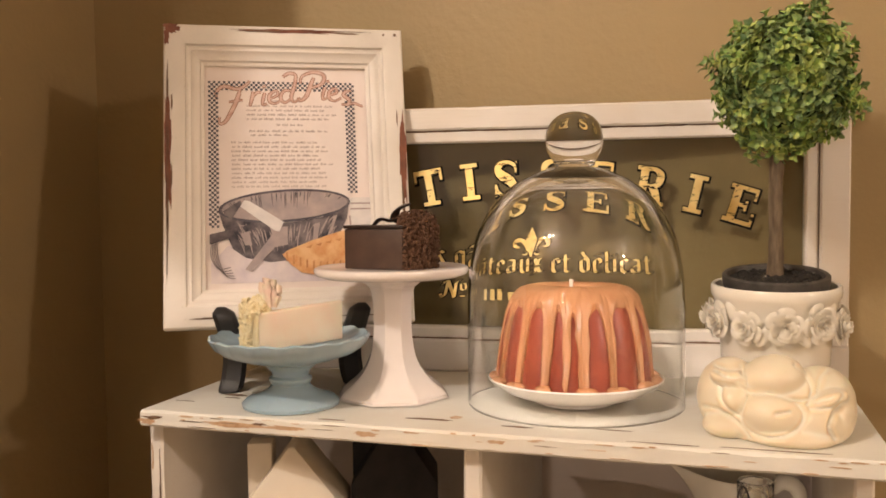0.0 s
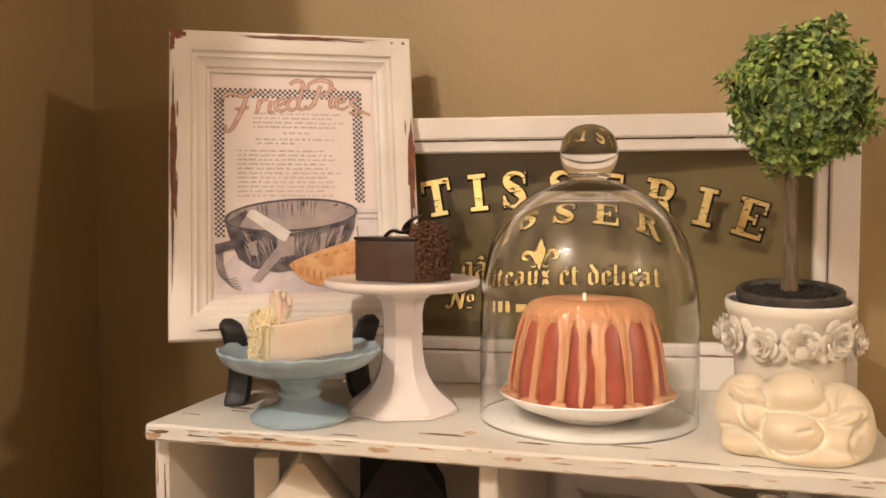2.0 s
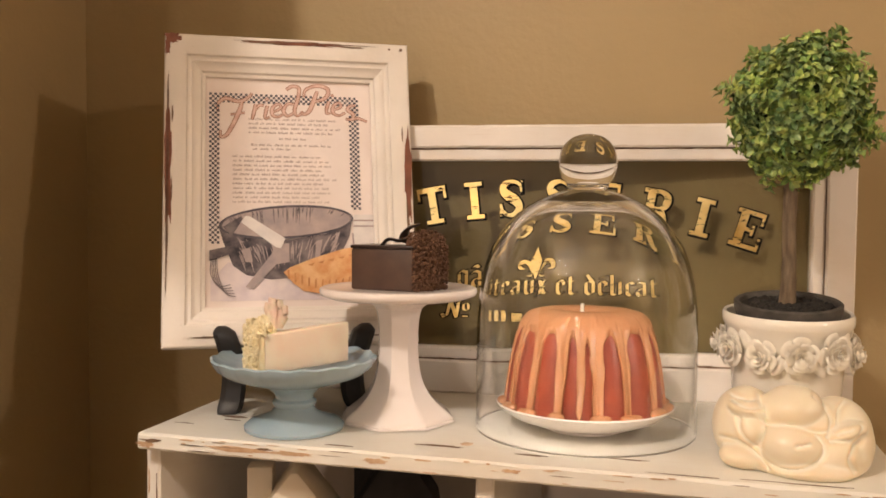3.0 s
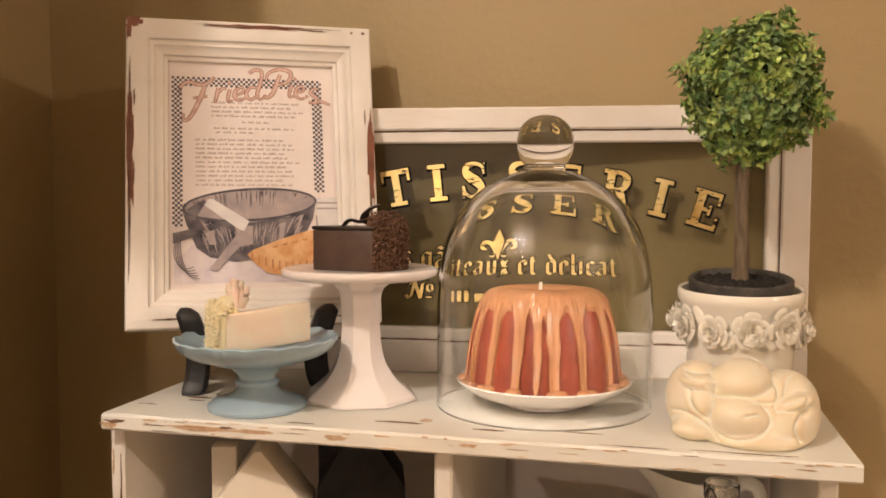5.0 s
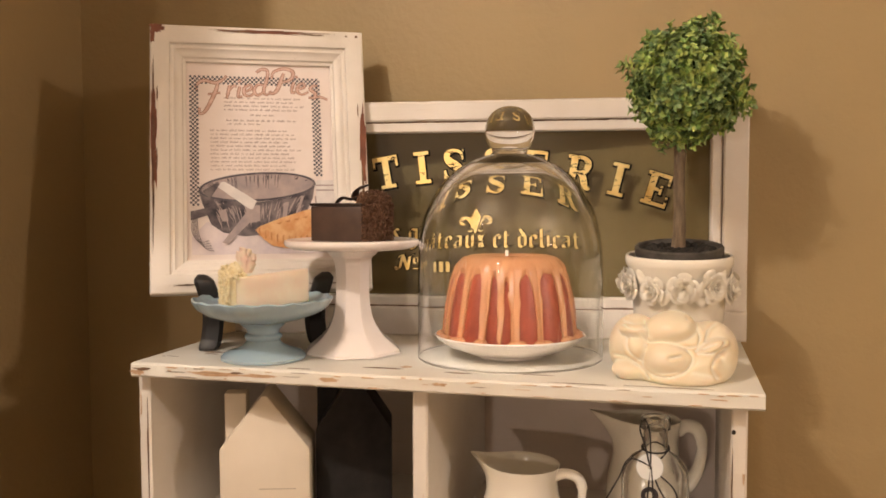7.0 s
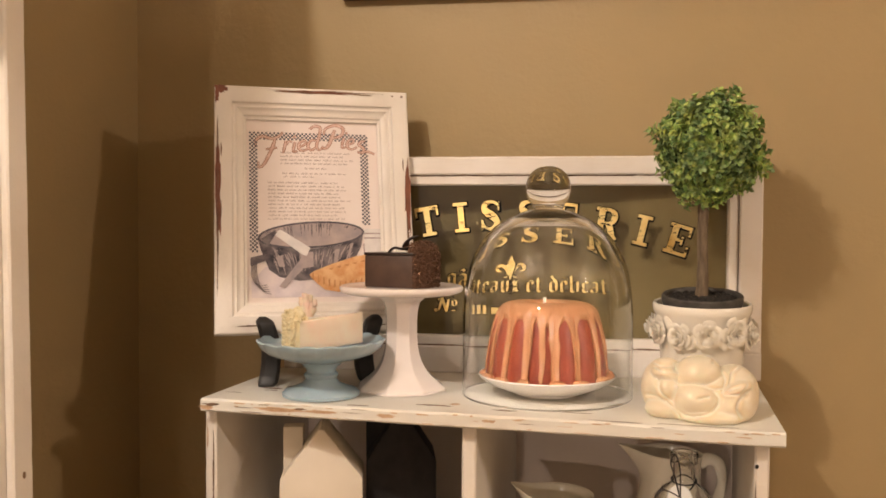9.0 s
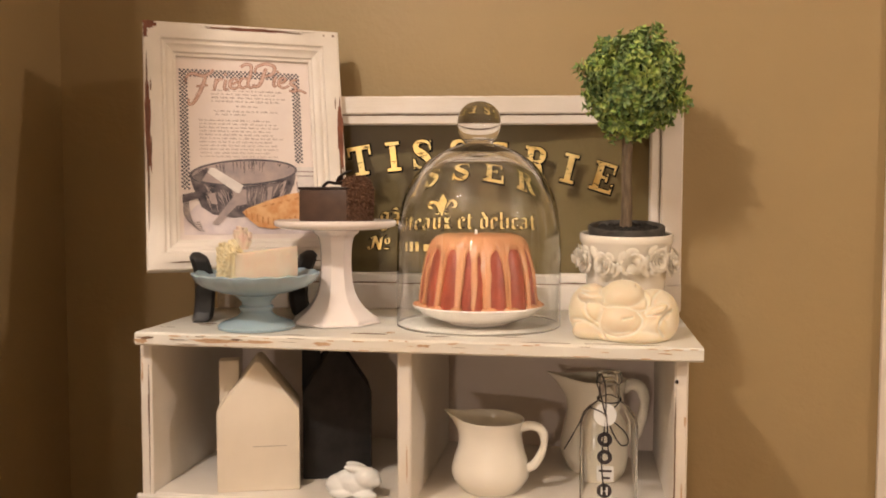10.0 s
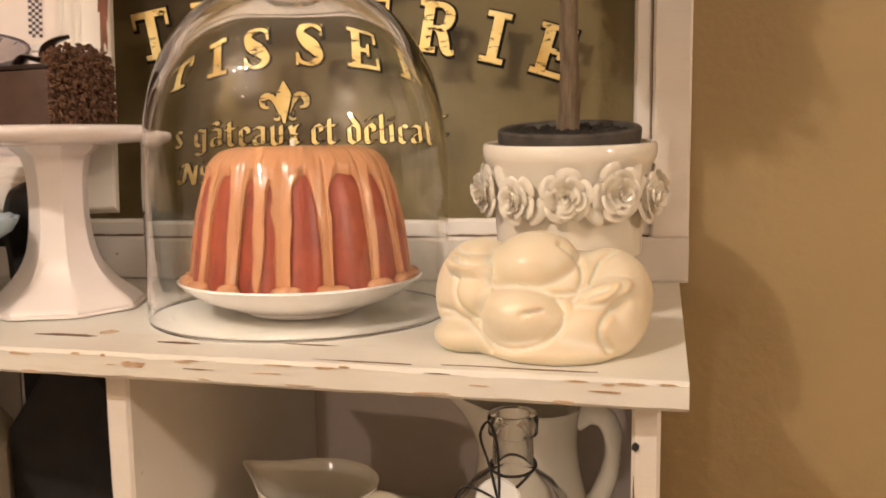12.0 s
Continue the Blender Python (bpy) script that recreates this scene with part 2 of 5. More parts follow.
def worn_board(x0, x1, y0, y1, z0, z1, axis=0, step=0.012, amp=0.0012, seed=0.0):
    """A board with softly uneven, rubbed edges along one axis."""
    b = bmesh.new()
    ends = ((x0, x1), (y0, y1), (z0, z1))
    lo, hi = ends[axis]
    o1, o2 = [i for i in range(3) if i != axis]
    n = max(2, int((hi - lo) / step))
    c = 0.0022
    rings = []
    for i in range(n + 1):
        s = lo + (hi - lo) * i / n
        ring = []
        for (a, d, ca, cd) in ((0, 0, 1, 0), (0, 0, 0, 1), (0, 1, 0, -1), (0, 1, 1, 0), (1, 1, -1, 0), (1, 1, 0, -1), (1, 0, 0, 1), (1, 0, -1, 0)):
            j = noise.noise((s * 60 + seed, a * 7.1 + ca * 3, d * 5.3 + cd * 2)) * amp + noise.noise((s * 17 + seed, a * 3.1, d * 9.3)) * amp * 0.6
            w = c + abs(j)
            p = [0, 0, 0]
            p[axis] = s
            p[o1] = ends[o1][a] + ca * w + j * 0.25
            p[o2] = ends[o2][d] + cd * w + j * 0.25
            ring.append(b.verts.new(p))
        rings.append(ring)
    for r, q in zip(rings, rings[1:]):
        for k in range(8):
            b.faces.new((r[k], r[(k + 1) % 8], q[(k + 1) % 8], q[k]))
    b.faces.new(rings[0])
    b.faces.new(rings[-1])
    return b


def lathe(profile, seg=64, bm=None, centre=(0, 0), wave=None):
    """Turned round z; profile: (radius, z). wave(angle, i): a factor on the radius."""
    b = bm or bmesh.new()
    rings = []
    for i, (r, z) in enumerate(profile):
        if r < 1e-6:
            rings.append([b.verts.new((centre[0], centre[1], z))])
            continue
        ring = []
        for k in range(seg):
            a = 2 * math.pi * k / seg
            f = wave(a, i) if wave else 1.0
            ring.append(b.verts.new((centre[0] + r * f * math.cos(a), centre[1] + r * f * math.sin(a), z)))
        rings.append(ring)
    for p, q in zip(rings, rings[1:]):
        for k in range(seg):
            k2 = (k + 1) % seg
            if len(p) == 1 and len(q) == 1:
                continue
            if len(p) == 1:
                b.faces.new((p[0], q[k2], q[k]))
            elif len(q) == 1:
                b.faces.new((p[k], p[k2], q[0]))
            else:
                b.faces.new((p[k], p[k2], q[k2], q[k]))
    return b


def smooth_line(pts, steps=6):
    """A Catmull-Rom line through the points (tuples of any length)."""
    out = []
    n = len(pts)
    for i in range(n - 1):
        p = [pts[max(0, i - 1)], pts[i], pts[i + 1], pts[min(n - 1, i + 2)]]
        for s in range(steps):
            t = s / steps
            out.append(tuple(0.5 * (2 * b + (c - a) * t + (2 * a - 5 * b + 4 * c - d) * t * t + (3 * b - a - 3 * c + d) * t ** 3) for a, b, c, d in zip(*p)))
    out.append(tuple(pts[-1]))
    return out


def tube(pts, radius, seg=10, bm=None, flat=1.0):
    """A tube along points (x, y, z[, factor])."""
    b = bm or bmesh.new()
    rings = []
    up = Vector((0.123, 0.2, 0.97)).normalized()
    for i, p in enumerate(pts):
        a, c = Vector(pts[max(0, i - 1)][:3]), Vector(pts[min(len(pts) - 1, i + 1)][:3])
        d = (c - a).normalized()
        s = d.cross(up)
        s = s.normalized() if s.length > 1e-5 else Vector((1, 0, 0))
        t = s.cross(d).normalized()
        f = radius * (p[3] if len(p) > 3 else 1.0)
        rings.append([b.verts.new(Vector(p[:3]) + s * f * math.cos(2 * math.pi * k / seg) + t * f * flat * math.sin(2 * math.pi * k / seg)) for k in range(seg)])
    for r, q in zip(rings, rings[1:]):
        for k in range(seg):
            b.faces.new((r[k], r[(k + 1) % seg], q[(k + 1) % seg], q[k]))
    b.faces.new(rings[0])
    b.faces.new(rings[-1])
    return b


def blob(bm, c, r, turn=(0, 0, 0), sub=2):
    m = pose(*c, *turn) @ Matrix.Diagonal((*r, 1))
    return bmesh.ops.create_icosphere(bm, subdivisions=sub, radius=1.0, matrix=m)["verts"]


def prism(poly, y0, y1, bm=None):
    """A polygon of (x, z) given depth in y."""
    b = bm or bmesh.new()
    f = [b.verts.new((x, y0, z)) for x, z in poly]
    k = [b.verts.new((x, y1, z)) for x, z in poly]
    b.faces.new(f)
    b.faces.new(k[::-1])
    n = len(poly)
    for i in range(n):
        b.faces.new((f[i], f[(i + 1) % n], k[(i + 1) % n], k[i]))
    return b


def lettering(body, size, offset=0.0, shear=0.0, spacing=1.0):
    """Words in the built-in font, as a flat mesh in x and z, its left foot at 0."""
    cu = bpy.data.curves.new("words", "FONT")
    cu.body, cu.size, cu.offset, cu.shear, cu.space_character = body, size, offset, shear, spacing
    cu.resolution_u = 3
    ob = new("words", cu)
    me = bpy.data.meshes.new_from_object(ob.evaluated_get(bpy.context.evaluated_depsgraph_get()))
    bpy.data.objects.remove(ob)
    bpy.data.curves.remove(cu)
    b = bmesh.new()
    b.from_mesh(me)
    bpy.data.meshes.remove(me)
    for v in b.verts:
        v.co = Vector((v.co.x, 0, v.co.y))
    return b


def merge(into, b, m):
    """Adds the mesh b to another, moved by m."""
    me = bpy.data.meshes.new("merge")
    b.transform(m)
    b.to_mesh(me)
    b.free()
    into.from_mesh(me)
    bpy.data.meshes.remove(me)


def width_of(b):
    xs = [v.co.x for v in b.verts]
    return min(xs), max(xs)


# ---- the room ----
BACK, LEFT, TOP = 1.292, -0.988, 1.183
solo("floor", box(LEFT - 0.1, 4.7, -4.7, BACK + 0.1, -0.1, 0.0), FLOOR, "unseen floor, given a pale beige that bounces light upward", "floor", kind="structure")
solo("ceiling", box(LEFT - 0.1, 4.7, -4.7, BACK + 0.1, 2.5, 2.6), CEIL, "plain pale ceiling", "ceiling", kind="structure")
solo("wall_north", box(LEFT - 0.1, 4.7, BACK, BACK + 0.1, 0, 2.5), WALL, "olive tan painted wall with fine orange-peel texture", "wall", kind="structure")
solo("wall_west", box(LEFT - 0.1, LEFT, -4.7, BACK, 0, 2.5), WALL, "olive tan painted side wall in shade", "wall", kind="structure")
solo("wall_east", box(3.0, 4.7, -4.7, BACK, 0, 2.5), WALL, "olive tan painted wall", "wall", kind="structure")
solo("wall_south", box(LEFT, 4.6, -4.7, -4.6, 0, 2.5), WALL, "olive tan painted wall", "wall", kind="structure")

# the white door casing beside the shelf
casing = bmesh.new()
for x0, x1, d in ((0.514, 0.536, 0.012), (0.536, 0.582, 0.018), (0.582, 0.600, 0.022)):
    box(x0, x1, BACK - d, BACK - 0.0005, 0, 2.1, 0.0025, casing)
solo("trim", casing, TRIM, "white painted door casing on the wall", "door casing", kind="structure")


# tall white cupboard at the side wall
def tall_cupboard():
    t = thing("tall_cupboard", (-0.844, 0.515, 0), "tall distressed white wooden cupboard against the side wall", "cupboard")
    t.matrix_basis = pose(-0.834, 0.515, 0, 0, -0.7, 0)
    part("body", worn_board(-0.120, 0.085, -0.19, 0.19, 0.0, 1.929, 2, 0.03, 0.0015, 3), TRIM, t)
    for y0, y1 in ((-0.185, -0.15), (0.15, 0.185)):
        part("stile", worn_board(0.0855, 0.098, y0, y1, 0.04, 1.925, 2, 0.02, 0.0012, y0 * 9), TRIM, t)
    # unseen overhang, added to keep lamp light off the upper left wall
    part("shade_cornice", worn_board(-0.10, 0.215, -0.20, 0.225, 1.93, 2.085, 1, 0.03, 0.0012, 8), TRIM, t)
    for z0, z1 in ((0.05, 0.12), (1.0, 1.06), (1.86, 1.925)):
        part("rail", worn_board(0.0855, 0.096, -0.149, 0.149, z0, z1, 1, 0.02, 0.0012, z0), TRIM, t)
    for k, z in enumerate((0.80, 1.12, 1.72, 1.83)):
        b = bmesh.new()
        blob(b, (0.0975, 0.172 - 0.004 * (k % 2), z), (0.0018, 0.0025 + 0.001 * (k % 2), 0.006), sub=1)
        part("paint_chip", b, DARKCHIP, t)
    return t


tall_cupboard()


# framed picture high on the wall
def wall_picture():
    t = thing("wall_picture", (-0.08, BACK - 0.002, 1.840), "white framed picture hung high on the wall", "picture")
    t.matrix_basis = pose(-0.08, BACK - 0.002, 1.840, 0, 1.5, 0)
    w, h, d, r = 0.475, 0.42, 0.028, 0.045
    part("rail", worn_board(-w, w, -d, 0, 0, r, 0, 0.02, 0.001, 1), SIGNW, t)
    part("rail", worn_board(-w, w, -d, 0, h - r, h, 0, 0.02, 0.001, 2), SIGNW, t)
    part("stile", worn_board(-w, -w + r, -d, 0, r + 0.0005, h - r - 0.0005, 2, 0.02, 0.001, 4), SIGNW, t)
    part("stile", worn_board(w - r, w, -d, 0, r + 0.0005, h - r - 0.0005, 2, 0.02, 0.001, 5), SIGNW, t)
    part("panel", box(-w + r, w - r, -0.012, -0.003, r, h - r), PAPER, t)
    part("underside", box(-w + 0.004, w - 0.004, -d + 0.003, -0.004, -0.003, -0.0002), DARKCHIP, t)


wall_picture()


# ---- the shelf unit ----
def chip(x, z, w, h, seed, steps=18):
    """An uneven flake outline, in x and z."""
    out = []
    for k in range(steps * 2):
        a = math.pi * k / steps
        n = 1 + 0.5 * noise.noise((seed * 3.7 + math.cos(a) * 2.2, math.sin(a) * 2.2, seed)) + 0.45 * noise.noise((seed + math.cos(a) * 9, math.sin(a) * 9, 2.0))
        out.append((x + w / 2 * math.copysign(abs(math.cos(a)) ** 0.8, math.cos(a)) * n, z + h / 2 * math.sin(a) * n))
    return out


def flat_patch(poly, m, thick=0.0004):
    b = prism(poly, -thick, thick * 0.2)
    b.transform(m)
    return b


def shelf_unit():
    # origin: the front left foot on the floor
    t = thing("shelf_unit", (-0.629, 0.922, 0), "shabby white painted wooden cubby shelf with chipped edges", "shelf unit")
    w, d = 0.787, 0.362
    top = part("top_board", worn_board(0.002, w + 0.017, -0.024, d + 0.003, 1.164, TOP, 0, 0.01, 0.0016, 1), SHELF_TOP, t, "rubbed white top board with chipped front edge")
    for x0, x1, s in ((-0.004, 0.014, 2), (0.388, 0.408, 3), (w - 0.017, w + 0.001, 4)):
        part("side_panel" if s != 3 else "divider", worn_board(x0, x1, 0.0, d - 0.012, 0.9365 if s == 3 else 0.0, 1.1635, 2, 0.012, 0.0011, s * 5), SHELF, t)
    # back panels
    for a, b in ((0.0145, 0.3875), (0.4085, w - 0.0175)):
        part("back_panel", box(a - 0.006, b + 0.006, d - 0.0115, d - 0.003, 0.928, 1.1635), INSIDE, t)
    part("shelf_board", worn_board(0.0145, w - 0.0175, 0.004, d - 0.012, 0.922, 0.9362, 0, 0.015, 0.001, 9), SHELF, t)
    part("front_rail", worn_board(-0.008, w + 0.004, -0.008, -0.0005, 0.885, 0.9366, 0, 0.015, 0.001, 10), SHELF, t)
    part("lower_back", box(0.0145, w - 0.0175, d - 0.011, d - 0.003, 0.02, 0.9215), INSIDE, t)
    part("lower_shelf", worn_board(0.0145, w - 0.0175, 0.004, d - 0.012, 0.46, 0.475, 0, 0.02, 0.001, 11), SHELF, t)
    part("bottom_board", worn_board(0.0145, w - 0.0175, 0.004, d - 0.012, 0.03, 0.048, 0, 0.02, 0.001, 12), SHELF, t)
    # flakes on the front edge of the top board
    front = pose(0, -0.0243, 0)
    rnd = random.Random(21)
    flakes = [(0.125, 1.1735, 0.070, 0.0055, CHIPWOOD), (0.190, 1.1740, 0.050, 0.0045, CHIPWOOD), (0.158, 1.1762, 0.016, 0.0026, DARKCHIP), (0.020, 1.1755, 0.024, 0.004, DARKCHIP), (0.012, 1.171, 0.020, 0.007, CHIPWOOD), (0.285, 1.1740, 0.026, 0.005, CHIPWOOD), (0.43, 1.1755, 0.018, 0.004, CHIPWOOD)]
    for k in range(44):
        edge = rnd.choice((1.1805, 1.1795, 1.1672, 1.1745))
        dark = rnd.random() < 0.12
        flakes.append((rnd.uniform(0.01, w + 0.008), edge + rnd.uniform(-0.001, 0.001), rnd.uniform(0.003, 0.020) * (1.6 if dark else 1.0), rnd.uniform(0.0005, 0.0009 if dark else 0.0020), DARKCHIP if dark else CHIPWOOD))
    for x, z, ww, hh, mat in flakes:
        part("paint_chip", flat_patch(chip(x, z, ww, hh, x * 31 + z), front), mat, top)
    # marks and scratches on the top
    for x, y, ww, hh in ((0.07, 0.075, 0.03, 0.008), (0.10, 0.08, 0.02, 0.006), (0.075, 0.06, 0.018, 0.003), (0.345, 0.02, 0.05, 0.006), (0.37, 0.035, 0.012, 0.012), (0.445, 0.012, 0.028, 0.004), (0.475, 0.03, 0.016, 0.004),
                         (0.54, 0.024, 0.04, 0.003), (0.752, 0.05, 0.006, 0.011), (0.765, 0.10, 0.012, 0.014), (0.70, -0.012, 0.09, 0.0018), (0.60, -0.015, 0.06, 0.0016),
                         (0.24, -0.01, 0.03, 0.003), (0.03, 0.03, 0.02, 0.003)):
        part("scratch", flat_patch(chip(x, -y, ww, hh, x * 57 + y), pose(0, 0, TOP + 0.0003, 90)), DARKCHIP if hh < 0.0095 else CHIPWOOD, top)
    # rubbed lines and nail holes on the uprights
    for x, z, ww, hh in ((0.010, 1.05, 0.0022, 0.16), (0.0005, 1.12, 0.002, 0.03), (w - 0.0155, 1.02, 0.002, 0.2), (w - 0.003, 1.08, 0.003, 0.012), (w - 0.006, 0.97, 0.002, 0.05), (0.402, 1.0, 0.0015, 0.05)):
        part("paint_chip", flat_patch(chip(x, z, ww, hh, x * 77 + z), pose(0, -0.0004, 0)), DARKCHIP if hh > 0.1 else CHIPWOOD, t)
    for x, z in ((w - 0.0145, 1.133), (0.004, 0.912), (w - 0.008, 0.905)):
        b = bmesh.new()
        blob(b, (x, -0.001 if z > 1 else -0.0088, z), (0.0028, 0.0012, 0.0032), sub=1)
        part("nail", b, BLACKW, t)
    return t


shelf_unit()


# ---- the window sign ----
def rect(x0, z0, x1, z1, g):
    return [(x0 - g, z0 - g), (x1 + g, z0 - g), (x1 + g, z1 + g), (x0 - g, z1 + g)]


def stroke(pts, g, steps=5):
    """A band along (x, z, half width) points, as quads."""
    line = smooth_line(pts, steps)
    left, right = [], []
    for i, (x, z, h) in enumerate(line):
        a, c = line[max(0, i - 1)], line[min(len(line) - 1, i + 1)]
        dx, dz = c[0] - a[0], c[1] - a[1]
        n = math.hypot(dx, dz) or 1
        left.append((x - dz / n * (h + g), z + dx / n * (h + g)))
        right.append((x + dz / n * (h + g), z - dx / n * (h + g)))
    return [[left[i], left[i + 1], right[i + 1], right[i]] for i in range(len(line) - 1)]


def glyph(ch, g):
    """The pieces of a slab-serif capital, one unit high; g makes each piece wider. Returns pieces and width."""
    if ch == "I":
        return [rect(0.17, 0, 0.43, 1, g), rect(0, 0, 0.6, 0.11, g), rect(0, 0.89, 0.6, 1, g)], 0.6
    if ch == "T":
        return [rect(0.37, 0, 0.63, 1, g), rect(0, 0.86, 1, 1, g), rect(0, 0.66, 0.09, 0.9, g), rect(0.91, 0.66, 1, 0.9, g), rect(0.2, 0, 0.8, 0.11, g)], 1.0
    if ch == "E":
        return [rect(0.12, 0, 0.38, 1, g), rect(0, 0.89, 0.9, 1, g), rect(0, 0, 0.95, 0.11, g), rect(0.3, 0.45, 0.62, 0.55, g), rect(0.57, 0.36, 0.66, 0.64, g),
                rect(0.81, 0.68, 0.9, 0.95, g), rect(0.86, 0.05, 0.95, 0.34, g)], 0.95
    if ch in "RP":
        out = [rect(0.12, 0, 0.38, 1, g), rect(0, 0, 0.52, 0.11, g), rect(0, 0.89, 0.42, 1, g)]
        out += stroke([(0.36, 0.95, 0.05), (0.6, 0.94, 0.06), (0.76, 0.83, 0.11), (0.78, 0.72, 0.125), (0.72, 0.58, 0.1), (0.58, 0.5, 0.055), (0.36, 0.49, 0.05)], g)
        if ch == "R":
            out += stroke([(0.52, 0.5, 0.09), (0.66, 0.36, 0.12), (0.76, 0.14, 0.12), (0.86, 0.05, 0.07), (1.0, 0.06, 0.05)], g)
        return out, 1.0
    if ch == "A":
        return stroke([(0.2, 0.05, 0.05), (0.46, 0.95, 0.05)], g) + stroke([(0.48, 0.98, 0.11), (0.8, 0.05, 0.13)], g) + [rect(0.28, 0.28, 0.68, 0.36, g), rect(0, 0, 0.4, 0.1, g), rect(0.58, 0, 1.0, 0.1, g)], 1.0
    s = stroke([(0.80, 0.66, 0.03), (0.76, 0.86, 0.05), (0.52, 0.955, 0.05), (0.25, 0.88, 0.09), (0.19, 0.72, 0.12), (0.36, 0.57, 0.14), (0.58, 0.45, 0.14), (0.71, 0.28, 0.12), (0.62, 0.12, 0.09),
                (0.40, 0.045, 0.05), (0.17, 0.14, 0.05), (0.10, 0.34, 0.03)], g)
    return s + [rect(0.78, 0.64, 0.85, 0.97, g), rect(0.05, 0.02, 0.12, 0.36, g)], 0.9


def flat_pieces(pieces, m, y=0.0, step=0.00003):
    """Flat pieces in x and z, each a hair behind the one before."""
    b = bmesh.new()
    for k, p in enumerate(pieces):
        b.faces.new([b.verts.new(m @ Vector((x, y + k * step, z))) for x, z in p])
    return b


BLACK_LETTER = {  # width and pen lines of each letter, in units of the small letters' height
    "i": (0.40, [[(0.02, 0.82), (0.16, 0.92), (0.16, 0.10), (0.30, 0.20)], [(0.12, 1.16), (0.22, 1.24)]]),
    "u": (0.74, [[(0.02, 0.84), (0.16, 0.92), (0.16, 0.12), (0.30, 0.02), (0.5, 0.16)], [(0.5, 0.95), (0.5, 0.10), (0.62, 0.18)]]),
    "a": (0.70, [[(0.08, 0.80), (0.22, 0.94), (0.46, 0.86), (0.46, 0.10), (0.60, 0.18)], [(0.46, 0.55), (0.20, 0.48), (0.10, 0.30), (0.12, 0.12), (0.26, 0.04), (0.46, 0.16)]]),
    "t": (0.54, [[(0.18, 1.20), (0.18, 0.12), (0.32, 0.02), (0.46, 0.14)], [(0.0, 0.86), (0.42, 0.90)]]),
    "e": (0.58, [[(0.42, 0.14), (0.26, 0.02), (0.12, 0.14), (0.12, 0.78), (0.28, 0.95), (0.44, 0.80), (0.42, 0.62), (0.14, 0.46)]]),
    "x": (0.62, [[(0.04, 0.86), (0.14, 0.93), (0.36, 0.08), (0.50, 0.10)], [(0.48, 0.92), (0.36, 0.92), (0.12, 0.0), (0.0, -0.10)], [(0.08, 0.5), (0.42, 0.5)]]),
    "g": (0.68, [[(0.44, 0.84), (0.24, 0.95), (0.10, 0.80), (0.10, 0.20), (0.26, 0.06), (0.46, 0.20)], [(0.46, 0.95), (0.46, -0.20), (0.28, -0.40), (0.06, -0.28)]]),
    "d": (0.66, [[(0.44, 0.84), (0.24, 0.92), (0.10, 0.78), (0.10, 0.18), (0.28, 0.02), (0.46, 0.16), (0.46, 0.80), (0.14, 1.36)]]),
    "l": (0.40, [[(0.04, 1.32), (0.16, 1.40), (0.16, 0.12), (0.32, 0.04)]]),
    "c": (0.54, [[(0.44, 0.80), (0.28, 0.94), (0.12, 0.80), (0.12, 0.16), (0.28, 0.03), (0.44, 0.14)]]),
    "s": (0.52, [[(0.42, 0.84), (0.24, 0.95), (0.10, 0.78), (0.40, 0.28), (0.26, 0.05), (0.06, 0.16)]]),
    "o": (0.56, [[(0.28, 0.96), (0.10, 0.80), (0.10, 0.18), (0.28, 0.02), (0.44, 0.18), (0.44, 0.80), (0.28, 0.96)]]),
    "N": (1.10, [[(-0.10, 0.30), (0.02, 0.05), (0.16, 0.20), (0.34, 1.25)], [(0.34, 1.25), (0.62, 0.05)], [(0.62, 0.05), (0.74, 1.10), (0.94, 1.30)], [(0.05, 0.95), (0.18, 1.20), (0.34, 1.25)]]),
}
BLACK_LETTER["â"] = (0.70, BLACK_LETTER["a"][1] + [[(0.14, 1.12), (0.28, 1.28), (0.42, 1.12)]])
BLACK_LETTER["é"] = (0.58, BLACK_LETTER["e"][1] + [[(0.18, 1.12), (0.38, 1.30)]])


def hull(pts):
    """The convex outline of points."""
    pts = sorted(set(pts))
    out = []
    for run in (pts, pts[::-1]):
        half = []
        for p in run:
            while len(half) > 1 and (half[-1][0] - half[-2][0]) * (p[1] - half[-2][1]) - (half[-1][1] - half[-2][1]) * (p[0] - half[-2][0]) <= 1e-9:
                half.pop()
            half.append(p)
        out += half[:-1]
    return out


def pen_pieces(lines, g, nib=(0.085, 0.055)):
    """The marks of a broad slanted pen along lines; g makes each wider."""
    out = []
    for line in lines:
        for (x0, z0), (x1, z1) in zip(line, line[1:]):
            ends = [(x + s * nib[0], z + s * nib[1]) for x, z in ((x0, z0), (x1, z1)) for s in (-1, 1)]
            out.append(hull([(x + a, z + c) for x, z in ends for a, c in ((g, g * 0.6), (-g, g * 0.6), (g, -g * 0.6), (-g, -g * 0.6))] if g else ends))
    return out


